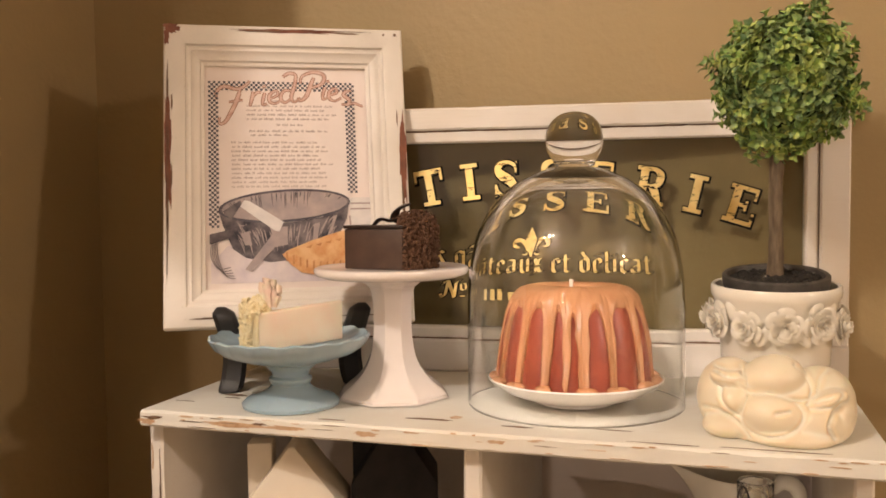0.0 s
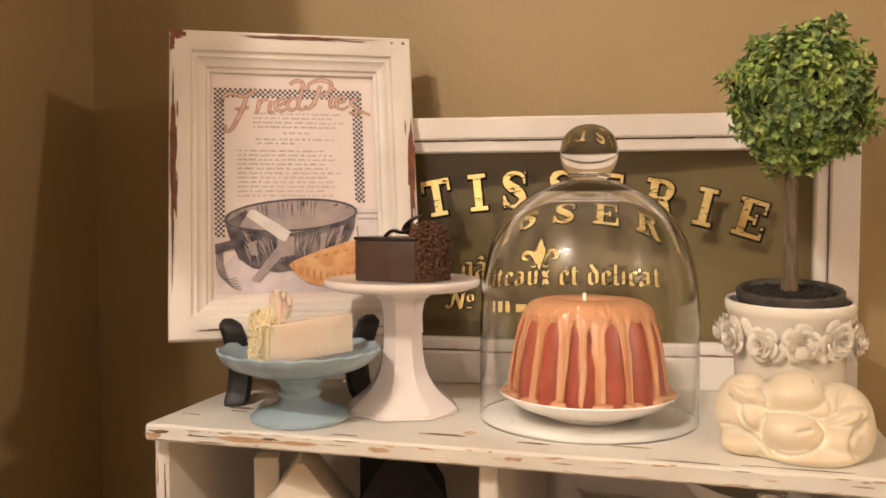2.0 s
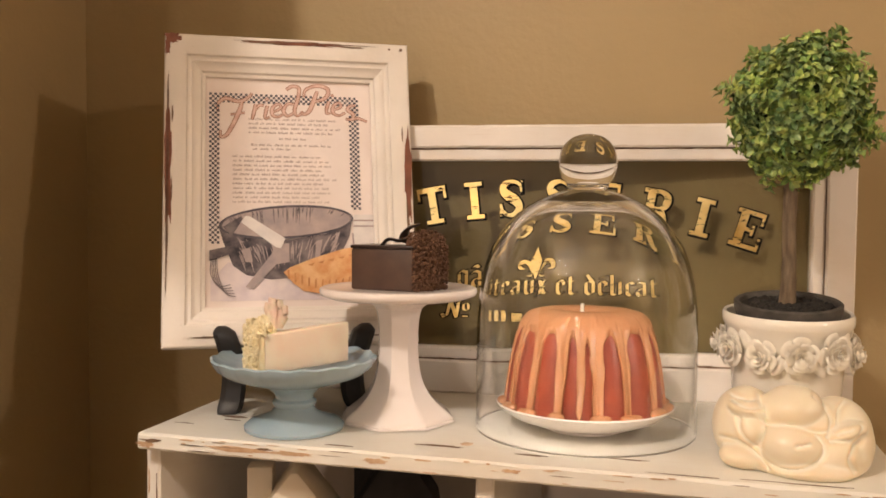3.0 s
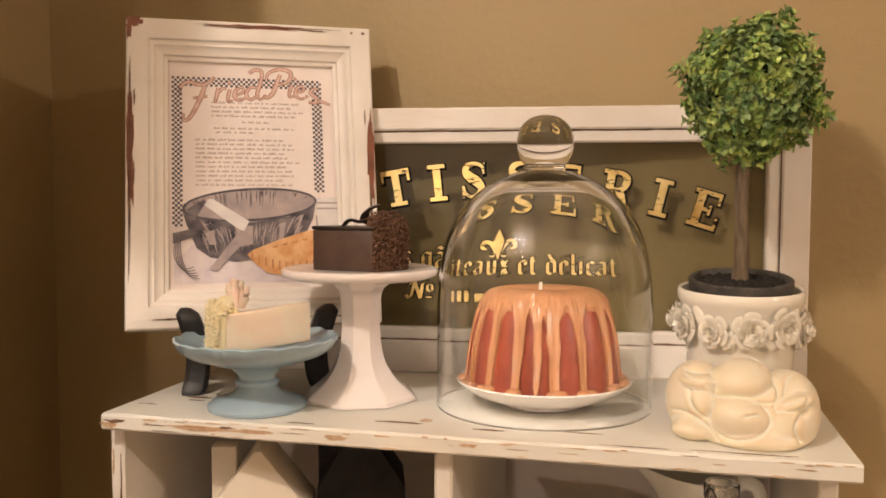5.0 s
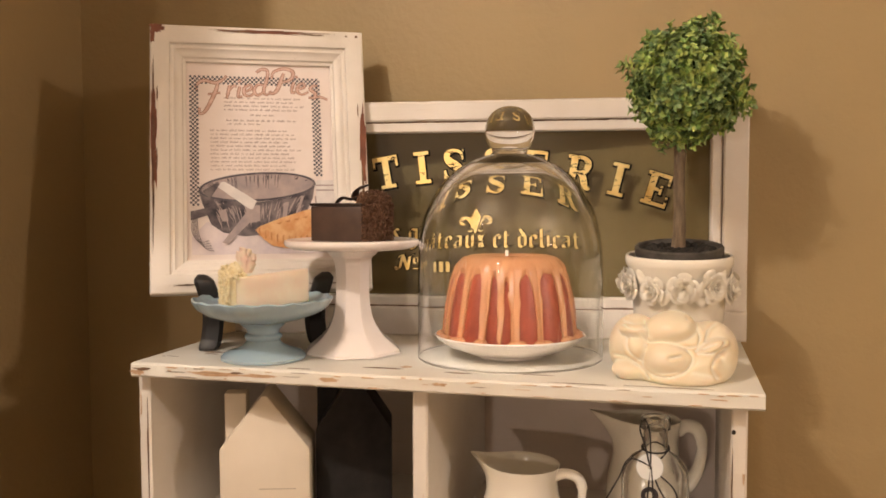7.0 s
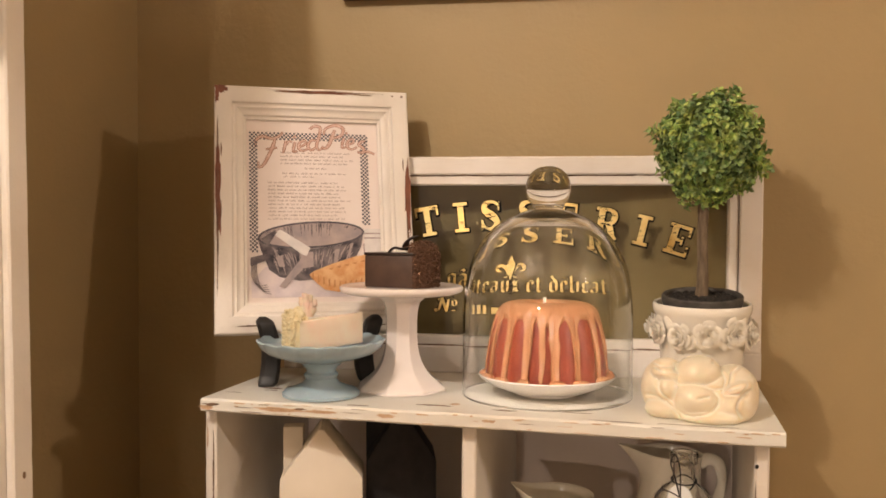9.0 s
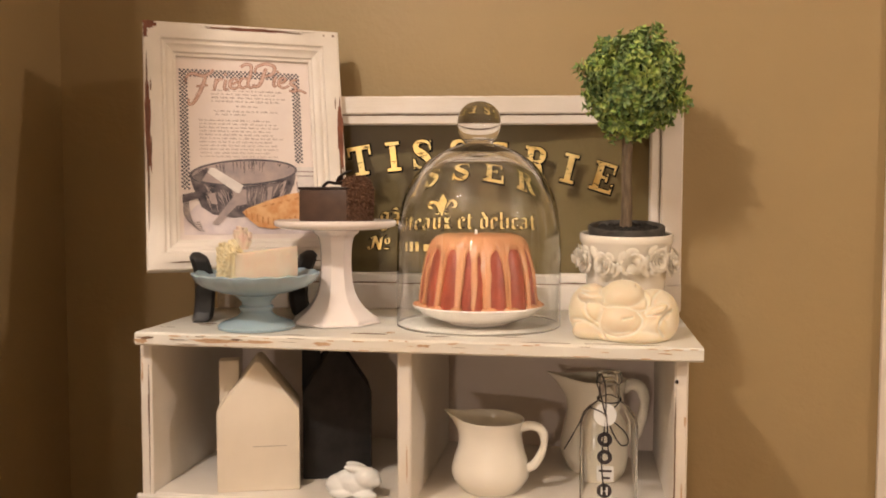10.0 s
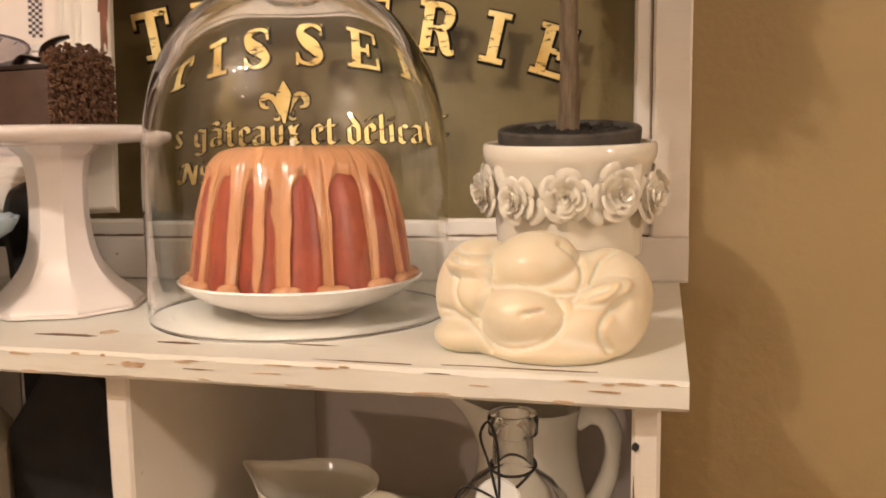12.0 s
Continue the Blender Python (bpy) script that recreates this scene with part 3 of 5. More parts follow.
def window_sign():
    t = thing("window_sign", (-0.219, 1.222, TOP), "old white window frame with gold lettered glass sign", "sign", "", 6.3)
    W, H, d = 0.405, 0.371, 0.028
    bot, side, topw = 0.046, 0.037, 0.031
    part("bottom_rail", worn_board(-W, W, 0, d, 0.0, bot, 0, 0.01, 0.0014, 1), SIGNW, t)
    part("top_rail", worn_board(-W, W, 0, d, H - topw, H, 0, 0.008, 0.0022, 2), SIGNW, t)
    for s, k in ((-1, 3), (1, 4)):
        a, b = sorted((s * W, s * (W - side)))
        part("stile", worn_board(a, b, 0.0005, d, bot + 0.0005, H - topw - 0.0005, 2, 0.008, 0.0018, k), SIGNW, t)
    # inner sash bead
    i0, i1, z0, z1 = -W + side, W - side, bot, H - topw
    part("bead", worn_board(i0, i1, 0.006, d - 0.002, z0, z0 + 0.018, 0, 0.012, 0.0012, 6), SIGNW, t)
    part("bead", worn_board(i0, i1, 0.006, d - 0.002, z1 - 0.0175, z1, 0, 0.012, 0.0012, 7), SIGNW, t)
    part("bead", worn_board(i0, i0 + 0.017, 0.006, d - 0.002, z0 + 0.0185, z1 - 0.018, 2, 0.012, 0.0012, 8), SIGNW, t)
    part("bead", worn_board(i1 - 0.017, i1, 0.006, d - 0.002, z0 + 0.0185, z1 - 0.018, 2, 0.012, 0.0012, 9), SIGNW, t)
    # dark strips in the gaps between rail and bead, painting the rail's shadow line
    for z, k in ((z1, 31), (z0, 32)):
        part("joint", worn_board(i0 + 0.002, i1 - 0.002, 0.0040, 0.009, z - 0.0024, z + 0.0026, 0, 0.005, 0.0030, k), DARKCHIP, t)
    for x in (i0, i1):
        part("joint", box(x - 0.0008, x + 0.0008, 0.0052, 0.008, z0 + 0.01, z1 - 0.01), DARKCHIP, t)
    part("glass_pane", box(i0 + 0.012, i1 - 0.012, 0.0165, 0.0185, z0 + 0.012, z1 - 0.012), PANE, t, smooth=0)
    # gold capitals on an arch
    def line(x):
        return 0.272 - 0.53 * (x + 0.004) ** 2
    for ch, x in zip("PATISSERIE", (-0.292, -0.228, -0.152, -0.094, -0.043, 0.021, 0.086, 0.154, 0.213, 0.272)):
        h = 0.0510
        tilt = math.degrees(2 * 0.55 * x)
        for g, y, mat, nm in ((0.0, 0.0142, GOLD, "letter"), (0.048, 0.0156, OUTLINE, "letter_edge")):
            pieces, w = glyph(ch, g)
            m = pose(x + 0.02 * g, y, line(x) - 0.02 * g, 0, tilt, 0) @ Matrix.Diagonal((h * 0.8, 1, h, 1)) @ Matrix.Translation((-w / 2, 0, -0.5))
            part(nm, flat_pieces(pieces, m), mat, t, smooth=0)
    # lily ornament
    def lily(g):
        out = []
        out += stroke([(0, -0.02, 0.001), (0, 0.0, 0.0055), (0, 0.009, 0.0065), (0, 0.022, 0.0005)], g, 6)
        for s in (-1, 1):
            out += stroke([(s * 0.003, -0.012, 0.0016), (s * 0.007, 0.0, 0.0025), (s * 0.013, 0.0075, 0.0032), (s * 0.019, 0.005, 0.0032), (s * 0.0195, -0.003, 0.0022), (s * 0.014, -0.005, 0.0012)], g, 6)
            out += stroke([(s * 0.002, -0.012, 0.0012), (s * 0.006, -0.0165, 0.0014), (s * 0.010, -0.0155, 0.0008)], g, 5)
        out.append(rect(-0.008, -0.0125, 0.008, -0.0095, g))
        return out
    for g, y, mat, nm in ((0.0, 0.0142, GOLD, "lily_ornament"), (0.0016, 0.0156, OUTLINE, "lily_edge")):
        part(nm, flat_pieces(lily(g), pose(-0.011, y, 0.198) @ Matrix.Scale(1.25, 4)), mat, t, smooth=0)
    # script lines in a broad pen's black letter
    def script(body, x0, x1, z, size):
        lay = []
        w = 0.0
        for ch in body:
            if ch == " ":
                w += 0.34
                continue
            lay.append((ch, w))
            w += BLACK_LETTER[ch][0]
        k = (x1 - x0) / (w - 0.12)
        for ch, at in lay:
            for g, yy, mat, nm in ((0.0, 0.0142, GOLD, "script_letter"), (0.062, 0.0156, OUTLINE, "script_edge")):
                m = pose(x0 + at * k, yy, z) @ Matrix.Diagonal((k, 1, size, 1))
                part(nm, flat_pieces(pen_pieces(BLACK_LETTER[ch][1], g), m), mat, t, smooth=0)
    script("gâteaux et délicat", -0.117, 0.160, 0.147, 0.0245)
    script("s", -0.143, -0.133, 0.147, 0.0245)
    script("N", -0.136, -0.108, 0.103, 0.0200)
    script("o", -0.110, -0.101, 0.114, 0.0110)
    for x, z, w, h in ((-0.083, 0.104, 0.0055, 0.018), (-0.072, 0.104, 0.0075, 0.018), (-0.060, 0.104, 0.0075, 0.018), (-0.044, 0.104, 0.016, 0.013), (-0.110, 0.105, 0.008, 0.002)):
        for g, y, mat, nm in ((0.0, 0.0142, GOLD, "sign_bar"), (0.0014, 0.0156, OUTLINE, "bar_edge")):
            part(nm, flat_pieces([rect(x, z, x + w, z + h, g)], pose(0, y, 0)), mat, t, smooth=0)
    return t


window_sign()


# ---- the framed recipe on its easel ----
TURN_F, FX, FY = 28.2, -0.505, 1.05


def recipe_frame():
    t = thing("picture_frame", (FX, FY, 1.266), "distressed cream wooden frame with a fried pies recipe print", "picture frame", "", TURN_F, -13.1)
    W, H = 0.1605, 0.410
    prof = [(0.0, 0.028), (0.0, 0.002), (0.002, 0.0), (0.012, -0.001), (0.022, -0.0008), (0.0275, 0.0005), (0.0290, 0.0045), (0.0315, 0.0058), (0.0345, 0.0056), (0.0365, 0.0085), (0.041, 0.0115), (0.0455, 0.0128), (0.0470, 0.0165), (0.0510, 0.0180), (0.0510, 0.026), (0.03, 0.028)]
    corners = [(-W, 0), (W, 0), (W, H), (-W, H)]
    inw = [(1, 1), (-1, 1), (-1, -1), (1, -1)]
    rails = []
    for i in range(4):
        j = (i + 1) % 4
        b = bmesh.new()
        n = 24
        rings = []
        for s in range(n + 1):
            f = s / n
            ring = []
            for k, (d, y) in enumerate(prof):
                a = Vector((corners[i][0] + inw[i][0] * d, y, corners[i][1] + inw[i][1] * d))
                c = Vector((corners[j][0] + inw[j][0] * d, y, corners[j][1] + inw[j][1] * d))
                p = a.lerp(c, f)
                if 0 < s < n and k in (1, 2, 3):
                    p.y += 0.0006 * noise.noise((s * 1.7, k, i * 3))
                ring.append(b.verts.new(p))
            rings.append(ring)
        for r, q in zip(rings, rings[1:]):
            for k in range(len(prof)):
                b.faces.new((r[k], r[(k + 1) % len(prof)], q[(k + 1) % len(prof)], q[k]))
        b.faces.new(rings[0])
        b.faces.new(rings[-1])
        rails.append(part("frame_rail", b, FRAMEW, t, smooth=28))
    part("backing", box(-W + 0.03, W - 0.03, 0.0265, 0.030, 0.03, H - 0.03), BLACKW, t)
    # wear down to red wood
    for x, z, w, h, s in ((-W + 0.010, H - 0.008, 0.020, 0.014, 1), (-W + 0.004, H - 0.02, 0.006, 0.02, 1.3), (0.010, H - 0.007, 0.120, 0.0055, 2), (0.012, H - 0.006, 0.165, 0.0016, 2.5), (-W + 0.006, 0.235, 0.0085, 0.150, 3), (-W + 0.0055, 0.22, 0.0028, 0.24, 3.4), (W - 0.006, 0.225, 0.009, 0.115, 4), (W - 0.008, 0.16, 0.003, 0.07, 4.4)):
        part("worn_patch", flat_patch(chip(x, z, w, h, s), pose(0, -0.0012, 0)), RUST if w > 0.003 and h > 0.003 else DARKCHIP, t)
    for x, z, w, h, s in ((-0.03, H - 0.0085, 0.05, 0.002, 7), (0.085, H - 0.009, 0.03, 0.002, 8), (-W + 0.011, 0.30, 0.002, 0.02, 9), (-W + 0.0105, 0.20, 0.002, 0.03, 10), (W - 0.012, 0.28, 0.0018, 0.02, 11), (W - 0.01, H - 0.009, 0.004, 0.004, 12), (W - 0.026, H - 0.009, 0.003, 0.003, 13),
                          (-0.10, 0.012, 0.06, 0.002, 14), (0.09, 0.010, 0.05, 0.0016, 15)):
        part("worn_patch", flat_patch(chip(x, z, w, h, s), pose(0, -0.0017, 0)), DARKCHIP, t)

    # the print: u to the right, v down, from its upper left corner
    ox, oz = -0.1090, H - 0.0530
    paper = part("print", box(-0.111, 0.111, 0.0240, 0.0262, 0.049, H - 0.0495), PAPER, t, "recipe print with checked border and a pot")
    layer = [0]

    def art(name, polys, mat, label=""):
        layer[0] += 1
        y = 0.0238 - 0.00012 * layer[0]
        b = bmesh.new()
        for k, p in enumerate(polys):
            b.faces.new([b.verts.new((ox + u, y - k * 0.000002, oz - v)) for u, v in p])
        return part(name, b, mat, paper, label, smooth=0)

    def art_each(name, polys, mat):
        for p in polys:
            art(name, [p], mat)

    def px(pts):
        return [((x - 364) * 0.000780, (y - 120) * 0.000772) for x, y in pts]

    # checked border
    cell, sq = 0.0033, []
    for r in range(4):
        for c in range(int(0.2 / cell)):
            if (r + c) % 2 == 0:
                sq.append((0.004 + c * cell, 0.018 + r * cell))
    for c in range(4):
        for r in range(4, 62):
            if (r + c) % 2 == 0 and r < 62:
                sq.append((0.004 + c * cell, 0.018 + r * cell))
            if (r + c) % 2 == 0 and r < 48:
                sq.append((0.004 + (56 + c) * cell, 0.018 + r * cell))
    art("checked_border", [[(u, v), (u + cell, v), (u + cell, v + cell), (u, v + cell)] for u, v in sq], INKBLK)
    # unreadable hand-written lines
    rnd = random.Random(5)
    bars = []
    for v, u0, u1 in [(0.047, 0.09, 0.13)] + [(0.054 + i * 0.0062, 0.055, 0.172 - 0.01 * (i % 2)) for i in range(4)] + [(0.081, 0.095, 0.13), (0.090, 0.058, 0.165), (0.0955, 0.06, 0.105)] + [(0.106 + i * 0.0062, 0.034 + 0.001 * (i % 2), 0.156 + 0.008 * ((i * 7) % 3 - 1)) for i in range(11)]:
        u = u0
        while u < u1:
            w = rnd.uniform(0.004, 0.014)
            for s in range(int(w / 0.0016)):
                hh = rnd.uniform(0.0012, 0.0030)
                bars.append([(u + s * 0.0016, v - hh), (u + s * 0.0016 + 0.0010, v - hh * 0.9), (u + s * 0.0016 + 0.0007, v + 0.0004), (u + s * 0.0016 - 0.0003, v + 0.0004)])
            u += w + 0.002
    tagged(art("writing", bars, INKGREY), kind="stuff")
    # title: script letters with a brown edge and a rose fill
    title = ([(384, 178, 1), (383, 164, 2), (396, 153, 3), (418, 158, 3), (434, 150, 2), (440, 142, 1)], [(424, 156, 1), (420, 172, 4), (410, 196, 4), (398, 218, 3), (388, 222, 2), (388, 210, 1)], [(404, 182, 1), (428, 178, 1)],
             [(446, 162, 2), (443, 178, 3), (440, 190, 1)], [(443, 176, 1), (452, 164, 2), (460, 164, 1)], [(466, 164, 2), (463, 176, 3), (462, 187, 1), (470, 184, 1)], [(474, 176, 1), (488, 168, 2), (486, 160, 1), (475, 167, 3), (474, 180, 3), (484, 184, 1), (494, 177, 1)],
             [(512, 160, 1), (500, 160, 2), (493, 172, 3), (500, 182, 2), (512, 174, 1)], [(498, 134, 2), (508, 127, 3), (520, 130, 3), (518, 150, 3), (512, 170, 3), (516, 181, 1), (524, 176, 1)],
             [(552, 134, 2), (546, 150, 4), (538, 170, 4), (528, 178, 2), (524, 172, 1)], [(528, 146, 1), (532, 132, 2), (552, 124, 3), (570, 130, 4), (566, 146, 3), (546, 154, 1)], [(572, 152, 2), (568, 164, 3), (567, 175, 1), (574, 173, 1)],
             [(578, 168, 1), (592, 162, 2), (590, 154, 1), (580, 160, 3), (578, 172, 3), (588, 178, 1), (600, 172, 1)], [(618, 158, 1), (608, 160, 2), (604, 167, 3), (614, 175, 3), (611, 184, 2), (600, 184, 1)], [(608, 186, 1), (622, 182, 2), (638, 188, 1)],
             [(462, 154, 1), (468, 151, 2)], [(575, 142, 1), (580, 140, 2)])
    for grow, mat, nm in ((0.0011, INKTITLE, "title_edge"), (0.0, INKROSE, "title")):
        marks = []
        for line in title:
            marks += stroke([(*px([(x, y)])[0], 0.00046 * h + 0.0003) for x, y, h in line], grow, 4)
        art(nm, marks, mat, "rose brown hand-drawn title lettering")
    # still life
    art("cloth", [px([(372, 505), (372, 470), (400, 440), (460, 445), (560, 430), (655, 420), (655, 505)])], W_LILAC)
    ell = lambda cx, cy, rx, ry, a0=0, a1=360, n=28, tilt=-0.06: px([(cx + rx * math.cos(radians(a0 + (a1 - a0) * k / n)), cy + ry * math.sin(radians(a0 + (a1 - a0) * k / n)) + tilt * rx * math.cos(radians(a0 + (a1 - a0) * k / n))) for k in range(n)])
    art("jar", [px([(608, 362), (612, 357), (648, 357), (652, 362), (652, 420), (610, 420)])], W_PALE)
    art_each("jar_ring", [px([(609, 366), (651, 366), (651, 369), (609, 369)]), px([(609, 376), (651, 376), (651, 379), (609, 379)]), px([(606, 390), (609, 390), (611, 425), (608, 425)])], W_MID)
    art("pot", [px([(385, 380), (392, 405), (408, 446), (430, 462), (470, 470), (520, 466), (565, 450), (590, 420), (602, 395), (607, 366), (560, 392), (497, 402), (430, 398)])], W_DARK)
    art_each("pot_shine", [px([(545, 404), (556, 401), (550, 436), (542, 440)]), px([(579, 391), (586, 388), (577, 416), (571, 424)]), px([(470, 408), (500, 408), (500, 440), (478, 444)]), px([(418, 404), (434, 406), (440, 440), (428, 440)])], W_MID)
    art("pot_rim", [ell(497, 371, 112, 29)], W_DARK)
    art("pot_inside", [ell(497, 371, 107, 25)], W_MID)
    brush = random.Random(9)
    marks, lights = [], []
    for k in range(38):
        u = brush.uniform(-0.92, 0.92)
        x, y0 = 497 + 105 * u, 371 - 24 * math.sqrt(1 - u * u) - 0.06 * 105 * u
        y1 = y0 + brush.uniform(8, 30) * math.sqrt(1 - u * u)
        marks += stroke([(*px([(x, y0)])[0], 0.0003), (*px([(x - 3 * u, (y0 + y1) / 2)])[0], 0.0006), (*px([(x - 6 * u, y1)])[0], 0.0002)], 0, 2)
    for k in range(70):
        u = brush.uniform(-0.85, 0.9)
        x = 497 + 100 * u
        y0 = 376 + 27 * math.sqrt(1 - u * u) - 6 * u + brush.uniform(0, 30)
        y1 = min(y0 + brush.uniform(8, 30), 440 + 26 * math.sqrt(1 - u * u) - 14 * max(0, u))
        if y1 > y0 + 3:
            lights += stroke([(*px([(x, y0)])[0], 0.0002), (*px([(x - 8 * u, (y0 + y1) / 2)])[0], 0.0007), (*px([(x - 14 * u, y1)])[0], 0.0002)], 0, 2)
    tagged(art("dark_brush_work", marks, W_DARK), kind="stuff")
    tagged(art("pale_brush_work", lights, W_MID), kind="stuff")
    rimline = [(497 + 111 * math.cos(k * 0.21), 371 + 28 * math.sin(k * 0.21) - 6.6 * math.cos(k * 0.21)) for k in range(31)]
    art("rim_line", stroke([(*p, 0.0008) for p in px(rimline)], 0, 1), INKBLK)
    art_each("pot_handle", [px([(370, 420), (396, 414), (450, 400), (455, 408), (400, 428), (370, 438)]), px([(392, 380), (420, 362), (424, 366), (406, 396)])], W_DARK)
    art("scoop_grip", [px([(421, 372), (428, 361), (436, 362), (494, 400), (486, 417), (478, 415)])], W_PALE)
    art("scoop_blade", [px([(474, 422), (484, 430), (482, 440), (440, 486), (428, 482)])], W_MID)
    wh = []
    for k in range(5):
        wh += stroke([(*p, 0.0005) for p in px([(374 + 2 * k, 432), (372 + 3 * k, 458 + k), (384 + 3 * k, 480 + 3 * k), (404 + 2 * k, 478 + 5 * k)])], 0)
    art("whisk", wh, W_DARK)
    art("hand_pie", [px([(490, 458), (500, 450), (540, 434), (590, 418), (632, 412), (650, 425), (650, 462), (618, 478), (585, 490), (550, 495), (522, 490), (505, 476)])], W_PIE)
    cr = []
    for k in range(13):
        x, yy = 497 + k * 11, 462 + 26 * math.sin(math.pi * (k + 1.5) / 15)
        cr.append(px([(x, yy), (x + 3, yy - 1), (x + 2 + k * 0.4, yy - 17), (x - 1 + k * 0.4, yy - 15)]))
    for k in range(5):
        cr.append(px([(530 + k * 17, 446 - k * 4), (541 + k * 17, 442 - k * 4), (538 + k * 17, 448 - k * 4)]))
    art_each("crust_mark", cr, W_PIE2)
    return t


recipe_frame()


def easel():
    t = thing("plate_easel", (FX, FY, TOP), "black lacquered wooden plate easel under the recipe frame", "easel", "", TURN_F)
    for s in (-1, 1):
        b = bmesh.new()
        line = smooth_line([(0, -0.020, 0.117), (0, -0.025, 0.104), (0, -0.020, 0.086), (0, -0.006, 0.070), (0, 0.010, 0.045), (0, 0.004, 0.020), (0, -0.004, 0.006)], 5)
        rings = []
        for i, p in enumerate(line):
            f = i / (len(line) - 1)
            end = min(1.0, 0.35 + 6 * f, 0.75 + 3 * (1 - f))
            hw = (0.0135 + 0.002 * f) * end
            th = (0.0095 + 0.004 * math.sin(math.pi * f)) * end
            x = s * (0.088 - 0.011 * math.sin(math.pi * f ** 1.2) - 0.006 * f)
            rings.append([b.verts.new((x + a * hw, p[1] + c * th, p[2])) for a, c in ((-1, -0.6), (-0.6, -1), (0.6, -1), (1, -0.6), (1, 0.6), (0.6, 1), (-0.6, 1), (-1, 0.6))])
        for r, q in zip(rings, rings[1:]):
            for k in range(8):
                b.faces.new((r[k], r[(k + 1) % 8], q[(k + 1) % 8], q[k]))
        b.faces.new(rings[0])
        b.faces.new(rings[-1])
        b.transform(Matrix.Translation((0, 0, -0.0055)))
        part("front_leg", b, BLACKW, t)
        part("ledge", box(s * 0.080 - 0.010, s * 0.080 + 0.010, -0.012, 0.050, 0.0735, 0.0795, 0.002), BLACKW, t)
        part("back_leg", tube([(s * 0.080, 0.050, 0.075), (s * 0.080, 0.062, 0.04), (s * 0.080, 0.075, 0.0062)], 0.007, 8), BLACKW, t)
    part("cross_bar", box(-0.075, 0.075, 0.040, 0.052, 0.045, 0.060, 0.002), BLACKW, t)


easel()


# ---- stands and cakes ----
def blue_stand():
    t = thing("blue_cake_stand", (-0.467, 0.968, TOP), "small pale blue glass cake stand with scalloped rim", "cake stand")
    base = [(0, 0.004), (0.045, 0.004), (0.050, 0.0), (0.057, 0.001), (0.0575, 0.005), (0.052, 0.010), (0.038, 0.0145), (0.027, 0.020), (0.0225, 0.026), (0.0255, 0.030), (0.0255, 0.033), (0.0215, 0.036), (0.0225, 0.041), (0.029, 0.047), (0.033, 0.0505), (0, 0.0505)]
    part("pedestal", lathe(base, 72), BLUE, t, smooth=40)
    plate = [(0, 0.0508), (0.034, 0.0508), (0.055, 0.056), (0.078, 0.064), (0.089, 0.072), (0.0935, 0.080), (0.0945, 0.083), (0.092, 0.0845), (0.088, 0.079), (0.076, 0.0745), (0.055, 0.071), (0.02, 0.070), (0, 0.070)]
    rim = lathe(plate, 160, wave=lambda a, i: 1 + (0.030 * abs(math.cos(9 * a)) ** 0.6 - 0.02 if 3 < i < 9 else 0))
    for v in rim.verts:
        q = v.co.xy.length
        if q > 0.082:
            v.co.z += 0.0009 * math.cos(18 * math.atan2(v.co.y, v.co.x)) * min(1, (q - 0.082) / 0.008)
    part("plate", rim, BLUE, t, smooth=50)


blue_stand()


def cut_cake(bm, poly, z0, z1, bevel=0.002):
    f = [bm.verts.new((x, y, z0)) for x, y in poly]
    k = [bm.verts.new((x, y, z1)) for x, y in poly]
    n = len(poly)
    made = [bm.faces.new(f), bm.faces.new(k)] + [bm.faces.new((f[i], f[(i + 1) % n], k[(i + 1) % n], k[i])) for i in range(n)]
    bmesh.ops.bevel(bm, geom=list({e for q in made for e in q.edges}), offset=bevel, segments=2, affect="EDGES", profile=0.5)
    return bm


